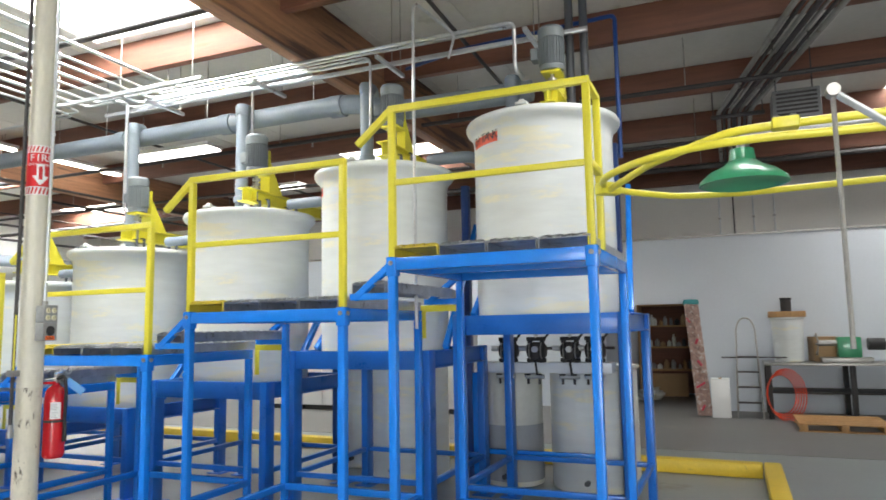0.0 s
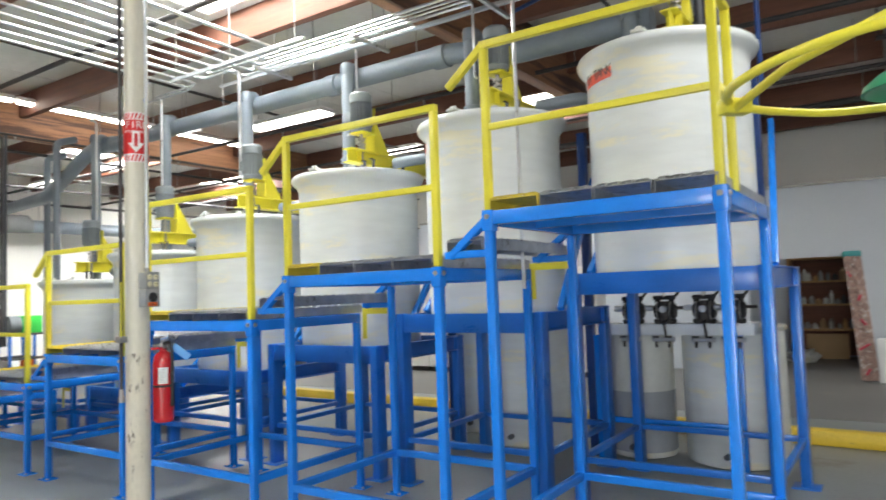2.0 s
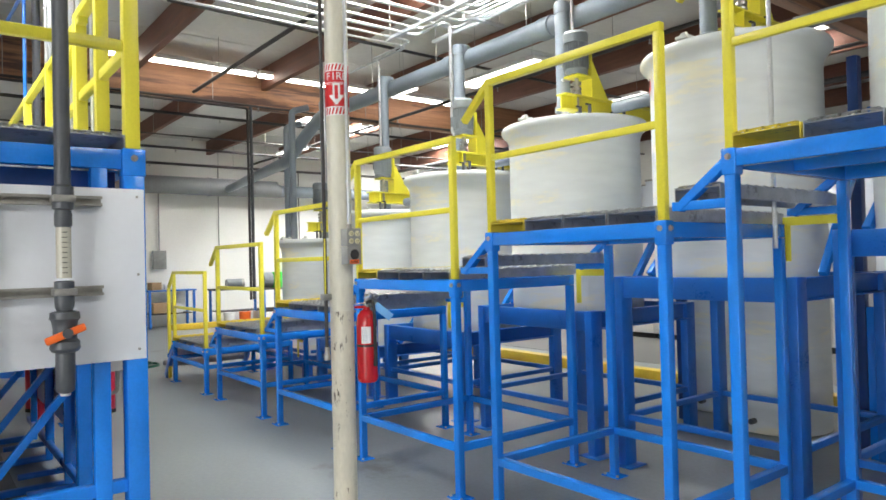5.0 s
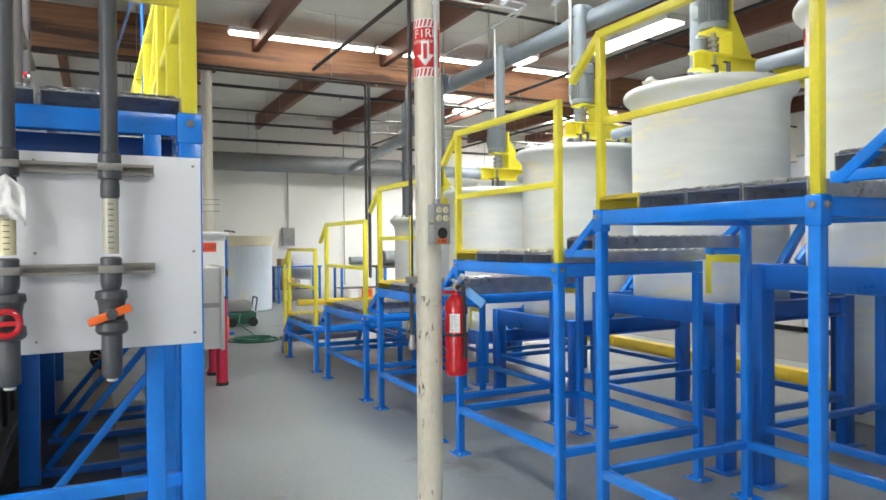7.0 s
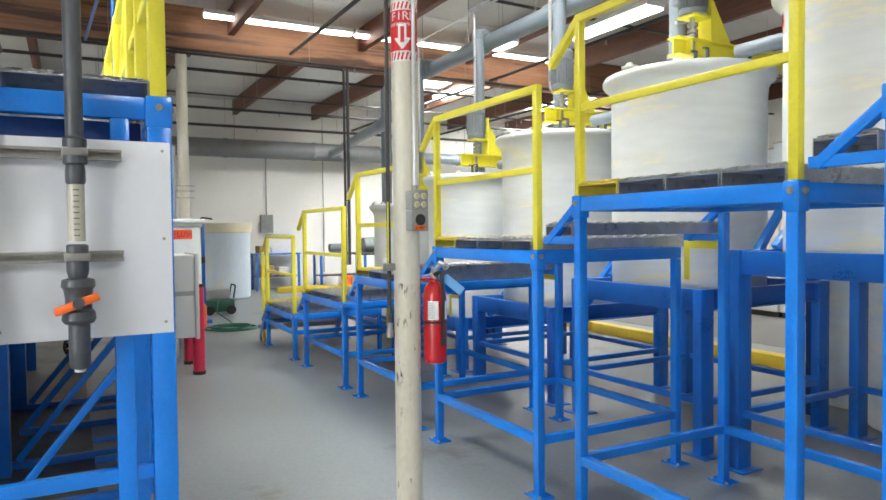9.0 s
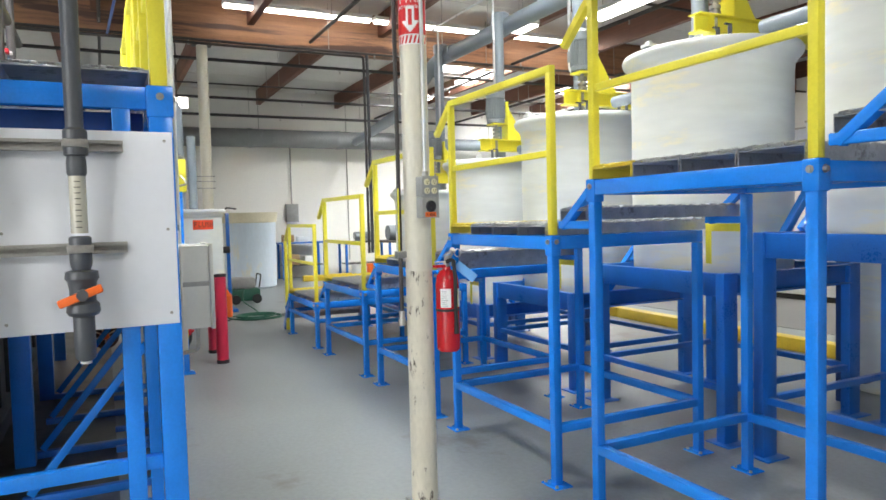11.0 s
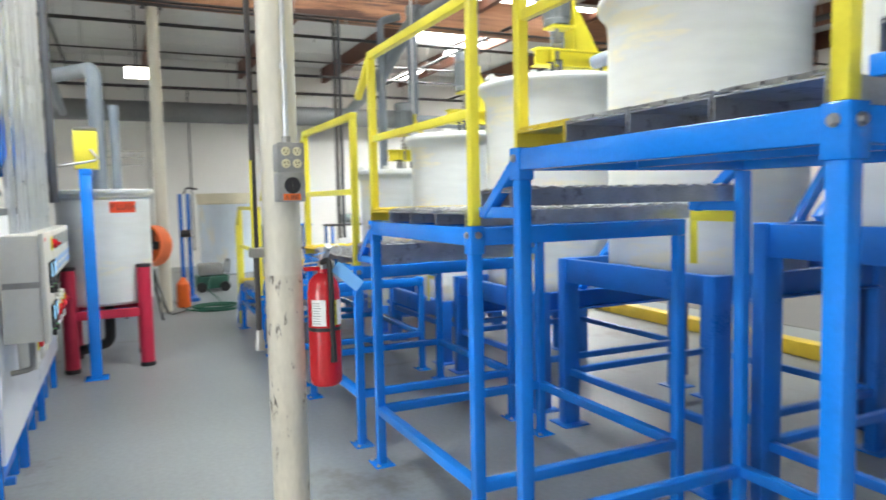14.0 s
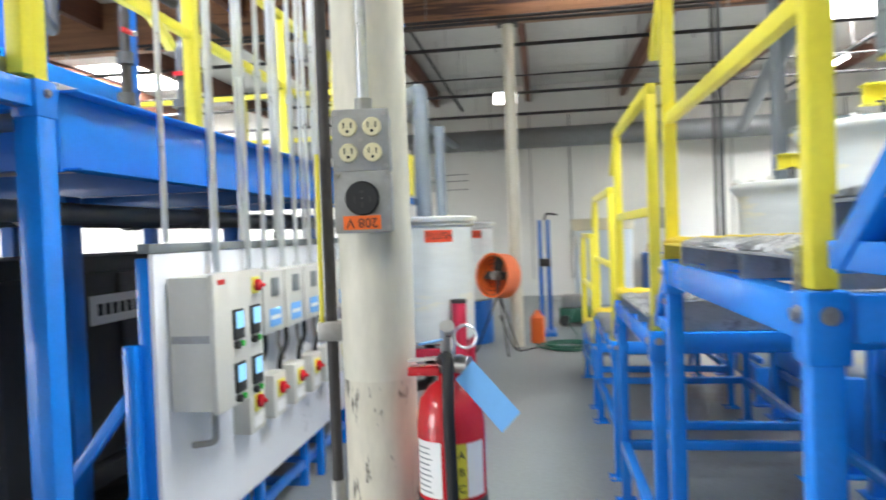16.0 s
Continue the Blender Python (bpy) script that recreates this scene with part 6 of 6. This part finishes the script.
def pump(x):
    p = thing("diaphragm_pump", (x, 6.78, 1.266), "black and chrome air diaphragm pump on the grey shelf", "pump", "diaphragm pumps")
    part("centre_block", box(B(), -0.035, 0.035, -0.06, 0.05, 0.03, 0.2, 0.01), STEEL_DARK, p)
    for s in (-1, 1):
        lobe = part("chamber", lathe(B(), [(0.03, 0.0), (0.078, 0.004), (0.086, 0.02), (0.086, 0.034), (0.06, 0.06), (0.001, 0.068)], 24, (s * 0.03, 0, 0.115), Matrix.Rotation(radians(90 * s), 4, "Y")), BLACK, p)
        part("clamp_band", lathe(B(), [(0.087, 0.022), (0.092, 0.024), (0.092, 0.032), (0.087, 0.034)], 24, (s * 0.03, 0, 0.115), Matrix.Rotation(radians(90 * s), 4, "Y")), STEEL, lobe)
        part("foot", box(B(), s * 0.06 - 0.02, s * 0.06 + 0.02, -0.06, 0.05, 0.0, 0.035, 0.004), BLACK, p)
        part("ball_housing", cyl(B(), (s * 0.062, -0.02, 0.19), (s * 0.062, -0.02, 0.235), 0.024, 14), BLACK, p)
    for z in (0.022, 0.232):
        part("manifold", tube(B(), [(-0.095, -0.02, z), (0.095, -0.02, z)], 0.02, 12), BLACK, p)
    part("air_valve", cyl(B(), (0, -0.06, 0.13), (0, -0.1, 0.13), 0.03, 16), GALV, p)
    part("muffler", cyl(B(), (0.0, -0.02, 0.235), (0.0, -0.02, 0.3), 0.018, 12), POLY_DIRTY, p)
    part("side_union", cyl(B(), (-0.17, -0.03, 0.14), (-0.1, -0.03, 0.14), 0.027, 10), GALV, p)
    part("link_pipe", cyl(B(), (0.1, -0.03, 0.14), (0.19, -0.03, 0.14), 0.014, 12), STEEL_DARK, p)
    part("outlet_hose", tube(B(), [(0.085, 0, 0.24), (0.12, 0.02, 0.28), (0.12, 0.05, 0.46)], 0.012, 10, 0.05), BLACK, p)
    part("drop_hose", tube(B(), [(0.02, -0.06, 0.03), (0.02, -0.15, 0.02), (0.04, -0.155, -0.12)], 0.01, 10, 0.04), BLACK, p)
    valve = part("drain_valve", cyl(B(), (-0.08, -0.155, -0.13), (0.11, -0.155, -0.13), 0.02, 12), GALV, p)
    for q in (-0.05, 0.06):
        part("valve_handle", box(B(), q - 0.03, q + 0.03, -0.18, -0.17, -0.115, -0.1, 0.003), BLACK, valve)
        part("hose_tail", cyl(B(), (q, -0.155, -0.13), (q, -0.155, -0.2), 0.012, 10), STEEL_DARK, valve)


for x in (-1.94, -1.65, -1.31, -1.07):
    pump(x)

cab_x = -9.0
for i in range(5):
    c = thing("white_cabinet", (cab_x + i * 0.92, 12.2, 0), "tall white storage cabinet with double doors", "cabinet", "white cabinets")
    part("body", box(B(), 0, 0.9, 0, 0.5, 0.1, 2.0, 0.004), SIGN_WHITE, c)
    part("plinth", box(B(), 0.02, 0.88, 0.03, 0.48, 0, 0.1, 0.003), BLACK, c)
    for s in (0, 1):
        d = part("door", box(B(), 0.01 + s * 0.445, 0.445 + s * 0.445, -0.02, -0.002, 0.12, 1.98, 0.004), SIGN_WHITE, c)
        part("handle", cyl(B(), (0.42 + s * 0.06, -0.04, 1.0), (0.42 + s * 0.06, -0.04, 1.15), 0.007, 8), STEEL, d)

# ---- back area by the north wall ----
sh = thing("storage_shelves", (-1.84, 16.2, 0), "pine storage shelves crowded with bottles and cans", "shelves")
W_, D_, H_ = 1.3, 0.55, 2.06
for x in (0, W_ - 0.05):
    part("side_panel", box(B(), x, x + 0.05, 0, D_, 0, H_, 0.003), WOOD, sh)
part("back_panel", box(B(), 0.05, W_ - 0.05, D_ - 0.02, D_, 0.05, H_, 0.002), PURLIN, sh)
levels = (0.58, 1.08, 1.55, H_ - 0.04)
for z in levels:
    part("shelf_board", box(B(), 0.05, W_ - 0.05, 0, D_ - 0.02, z, z + 0.035, 0.003), WOOD, sh)
random.seed(11)
mats = [STEEL, POLY_DIRTY, STEEL_DARK, WOOD, MOTOR, POLY_DIRTY, CARDBOARD, GREY_CAST, BLACK]
for z in levels[:3]:
    x = 0.12
    while x < W_ - 0.15:
        r = random.uniform(0.03, 0.06)
        h = random.uniform(0.1, 0.27)
        bt_ = thing("bottle", (-1.84 + x + r, 16.2 + random.uniform(0.08, 0.3), z + 0.036), "small bottle or can standing on the pine shelf", "bottle", "bottles on the shelves")
        part("flask", lathe(B(), [(r * 0.95, 0), (r, 0.01), (r, h * 0.7), (r * 0.45, h * 0.85), (r * 0.4, h), (0.001, h)], 14), random.choice(mats), bt_)
        x += 2 * r + random.uniform(0.01, 0.05)
carton(-1.2, 16.4, 0.01, 0.75, 0.12, 0.5, CARDBOARD, "flat brown cardboard box leaning under the shelves", 3)
carton(-1.45, 16.45, H_ - 0.003, 0.35, 0.3, 0.14, CARDBOARD, "brown carton on top of the shelves", 5)
carton(-0.1, 13.1, 0.004, 0.3, 0.3, 0.66, SIGN_WHITE, "tall white carton on the floor by the wall", 0)
lean = thing("leaning_screen", (-0.36, 12.95, 0), "long patterned roll leaning beside the shelves", "roll")
part("roll", bar(B(), (0.0, 0.0, 0.03), (-0.16, 0.4, 1.98), 0.25, 0.09, 0.03), NETTING, lean)
random.seed(3)
for i in range(14):
    u = 0.05 + i * 0.065
    part("patch", bar(B(), (-0.18 * u + random.uniform(-0.09, 0.09), 0.4 * u - 0.06, 0.03 + 1.93 * u), (-0.18 * u + random.uniform(-0.09, 0.09), 0.4 * u - 0.04, 0.12 + 1.93 * u), 0.05, 0.03, 0.005), RED_STAND if i % 3 == 0 else NETTING, lean)
part("cap", bar(B(), (-0.16, 0.39, 1.95), (-0.166, 0.41, 2.05), 0.27, 0.11, 0.03), TEAL, lean)
heap = thing("rag_pile", (-1.6, 15.75, 0), "small heap of rags and plastic bags on the floor", "rags")
b = B()
bmesh.ops.create_icosphere(b, subdivisions=4, radius=0.28)
for v in b.verts:
    n_ = noise.noise(v.co * 7) * 0.5 + noise.noise(v.co * 18) * 0.2
    v.co *= 1 + n_
    v.co.z = max(0, v.co.z * 0.6 + 0.08)
part("cloth", b, POLY_DIRTY, heap)

lad = thing("step_ladder", (0.36, 12.98, 0), "grey steel step ladder with hooped handrail", "ladder")
lad.scale = (0.76, 0.88, 0.88)
hoop = [(-0.27, 0, 0.0), (-0.2, 0.5, 1.75), (-0.1, 0.52, 1.93), (0.1, 0.52, 1.93), (0.2, 0.5, 1.75), (0.27, 0, 0.0)]
part("hoop_frame", tube(B(), hoop, 0.017, 12, 0.12), STEEL, lad)
part("back_leg", tube(B(), [(-0.25, 1.0, 0), (-0.22, 0.5, 1.2)], 0.015, 10), STEEL, lad)
part("back_leg", tube(B(), [(0.25, 1.0, 0), (0.22, 0.5, 1.2)], 0.015, 10), STEEL, lad)
for i in range(4):
    z = 0.28 + 0.29 * i
    part("step", box(B(), -0.24 + 0.01 * i, 0.24 - 0.01 * i, 0.27 * z - 0.02, 0.27 * z + 0.16, z, z + 0.025, 0.004), STEEL_DARK, lad)
part("side_rail", cyl(B(), (-0.55, 0.4, 1.15), (0.9, 0.4, 1.15), 0.014, 10), STEEL_DARK, lad)
tb = thing("steel_table", (0.62, 13.0, 0), "black steel work table against the grey wall", "table")
part("tabletop", box(B(), 0, 2.6, 0, 0.95, 0.89, 0.93, 0.005), STEEL, tb)
for x in (0.06, 1.3, 2.5):
    for y in (0.06, 0.88):
        part("leg", box(B(), x - 0.04, x + 0.04, y - 0.04, y + 0.04, 0, 0.888, 0.004), BLACK, tb)
part("lower_shelf", box(B(), 0.1, 2.5, 0.1, 0.85, 0.42, 0.46, 0.004), BLACK, tb)
tt = thing("mixing_bin", (1.04, 13.55, 0.932), "white plastic bin with a wooden board and motor on top", "bin")
tt.scale = (0.86, 0.86, 0.88)
part("bin", lathe(B(), [(0.25, 0), (0.27, 0.02), (0.3, 0.82), (0.32, 0.84), (0.32, 0.87), (0.001, 0.86)], 36), POLY, tt)
part("board", box(B(), -0.34, 0.34, -0.2, 0.2, 0.872, 0.99, 0.005), WOOD, tt)
part("motor", cyl(B(), (0, 0, 0.99), (0, 0, 1.22), 0.1, 20), STEEL_DARK, tt)
part("motor_cap", cyl(B(), (0, 0, 1.22), (0, 0, 1.26), 0.11, 20), BLACK, tt)
vise = thing("bench_press", (1.86, 13.4, 0.932), "grey and green bench machine with a hand wheel", "machine")
part("bed", box(B(), -0.35, 0.4, -0.15, 0.15, 0, 0.08, 0.008), STEEL, vise)
part("head", box(B(), -0.1, 0.25, -0.12, 0.12, 0.08, 0.42, 0.02), GREEN, vise)
part("spindle", cyl(B(), (-0.1, 0, 0.32), (-0.38, 0, 0.32), 0.05, 18), STEEL, vise)
g = B()
tube(g, [(-0.4, 0.18 * math.cos(q * math.pi / 10), 0.3 + 0.18 * math.sin(q * math.pi / 10)) for q in range(21)], 0.013, 8, 0.01, 2)
box(g, -0.41, -0.39, -0.17, 0.17, 0.29, 0.31)
part("hand_wheel", g, STEEL, vise)
part("motor", cyl(B(), (0.35, 0, 0.3), (0.6, 0, 0.3), 0.1, 20), BLACK, vise)
carton(1.6, 13.72, 0.932, 0.42, 0.35, 0.42, CARDBOARD, "brown carton on the steel table", 10)
oh = thing("air_hose", (0.84, 12.95, 0.04), "coiled orange-red air hose hung from the table", "hose")
for i in range(5):
    r = 0.26 + 0.02 * i
    pts = [(r * 0.85 * math.cos(q * math.pi / 12) + 0.02 * i, -0.02 - 0.014 * i, 0.38 + r * 1.25 * math.sin(q * math.pi / 12)) for q in range(25)]
    part("coil", tube(B(), pts, 0.009, 8, 0.01, 2), SIGN_ORANGE, oh)
pal = thing("wooden_pallet", (0.98, 11.65, 0), "worn wooden pallet on the floor", "pallet")
for i in range(6):
    part("deck_board", box(B(), 0, 1.2, i * 0.19, i * 0.19 + 0.14, 0.105, 0.125, 0.003), WOOD, pal)
for x in (0.02, 0.55, 1.08):
    part("stringer", box(B(), x, x + 0.1, 0, 1.09, 0.02, 0.104, 0.003), WOOD, pal)
for y in (0, 0.95):
    part("bottom_board", box(B(), 0, 1.2, y, y + 0.13, 0, 0.019, 0.003), WOOD, pal)

# ---- emergency shower ----
es = thing("emergency_shower", (0, 0, 0), "green emergency shower head inside a bent yellow pipe guard", "emergency shower")
ZS = 2.183
ring = [(2.3, 2.42, ZS), (0.9, 2.34, ZS), (0.46, 2.32, ZS), (0.27, 2.30, ZS), (0.08, 2.33, ZS), (-0.1, 2.45, ZS), (-0.24, 2.63, ZS), (-0.285, 2.80, ZS), (-0.22, 2.98, ZS), (-0.03, 3.20, ZS), (0.23, 3.26, ZS), (0.54, 3.22, ZS), (1.2, 3.12, ZS), (2.3, 3.0, ZS)]
part("guard_pipe", tube(B(), ring, 0.0135, 14, 0.09, 4), YELLOW, es)
part("supply_pipe", tube(B(), [(-0.27, 2.83, ZS - 0.02), (-0.07, 2.55, ZS + 0.01), (0.1, 2.42, ZS + 0.03), (0.2, 2.36, ZS + 0.045), (0.42, 2.36, ZS + 0.05), (2.3, 2.4, ZS + 0.06)], 0.0135, 14, 0.06, 4), YELLOW, es)
part("pipe_joint", bar(B(), (-0.30, 2.80, ZS - 0.01), (-0.23, 2.87, ZS - 0.01), 0.06, 0.05, 0.01), YELLOW, es)
part("clamp_block", box(B(), 0.315, 0.392, 2.325, 2.39, ZS + 0.03, ZS + 0.066, 0.006), YELLOW, es)
for x in (0.33, 0.377):
    part("clamp_bolt", cyl(B(), (x, 2.36, ZS + 0.064), (x, 2.36, ZS + 0.078), 0.009, 8), STEEL, es)
part("feed_elbow", tube(B(), [(0.24, 2.95, ZS + 0.10), (0.24, 2.95, ZS + 0.17), (0.6, 2.9, ZS + 0.17), (2.3, 2.85, ZS + 0.17)], 0.02, 14, 0.04), STEEL, es)
part("shower_head", lathe(B(), [(0.03, 0.125), (0.045, 0.12), (0.05, 0.075), (0.075, 0.055), (0.125, 0.03), (0.16, 0.0), (0.166, -0.018), (0.157, -0.02), (0.12, 0.005), (0.001, 0.02)], 48, (0.24, 2.95, ZS + 0.0)), GREEN, es)
part("actuator_arm", bar(B(), (0.43, 1.95, 2.192), (0.76, 2.0, 1.93), 0.035, 0.008, 0.003), SIGN_WHITE, es)
part("pull_rod", cyl(B(), (0.43, 1.95, 2.19), (0.43, 1.95, 1.56), 0.006, 8), STEEL, es)
part("arm_pivot", cyl(B(), (0.43, 1.925, 2.192), (0.43, 1.968, 2.192), 0.016, 14), STEEL, es)
part("stand_pipe", cyl(B(), (2.3, 2.7, 0), (2.3, 2.7, 2.6), 0.024, 16), YELLOW, es)
part("head_bar", cyl(B(), (2.3, 2.3, ZS + 0.05), (2.3, 3.1, ZS + 0.05), 0.03, 14), YELLOW, es)

# steel rod hanging between the upper tanks
hr = thing("hanging_rod", (-2.02, 4.75, 0), "thin steel conduit hanging between the two highest tanks", "conduit")
part("pipe", tube(B(), [(-0.25, 1.37, 4.28), (0, 0.9, 4.28), (0, 0.0, 4.2), (0, 0, 1.62)], 0.013, 10, 0.12), GALV, hr)

# conduits on the upper north wall and a process manifold on the long platform
for x, mat in ((0.03, GALV), (0.33, STEEL_DARK), (0.74, GALV), (1.17, GALV)):
    c = thing("conduit", (x, YN - 0.02, 3.541), "thin conduit rising on the white upper wall", "conduit", "wall conduits")
    part("pipe", cyl(B(), (0, 0, 0), (0, 0, 1.0), 0.018, 10), mat, c)
    part("strap", box(B(), -0.03, 0.03, -0.022, 0.019, 0.45, 0.48, 0.002), STEEL, c)
for x, top in ((-6.55, 2.44), (-7.35, 2.4)):
    mf = thing("process_manifold", (x, 0.9, ZQ + 0.022), "dark manifold pipe with a red valve handle", "pipe", "manifold pipes")
    part("pipe", cyl(B(), (0, 0, 0), (0, 0, top), 0.034, 18), STEEL_DARK, mf)
    for z in (0.3, 0.55, top - 0.05):
        part("union", cyl(B(), (0, 0, z), (0, 0, z + 0.07), 0.052, 18), PVC_DARK, mf)
    part("branch", cyl(B(), (0, 0, 1.12), (-0.6, 0, 1.12), 0.036, 18), STEEL_DARK, mf)
    part("valve_handle", box(B(), -0.02, 0.1, 0.04, 0.065, 0.72, 0.75, 0.006), RED, mf, "red valve handle")
    part("valve_stem", cyl(B(), (0, 0.03, 0.735), (0, 0.08, 0.735), 0.014, 10), STEEL, mf)
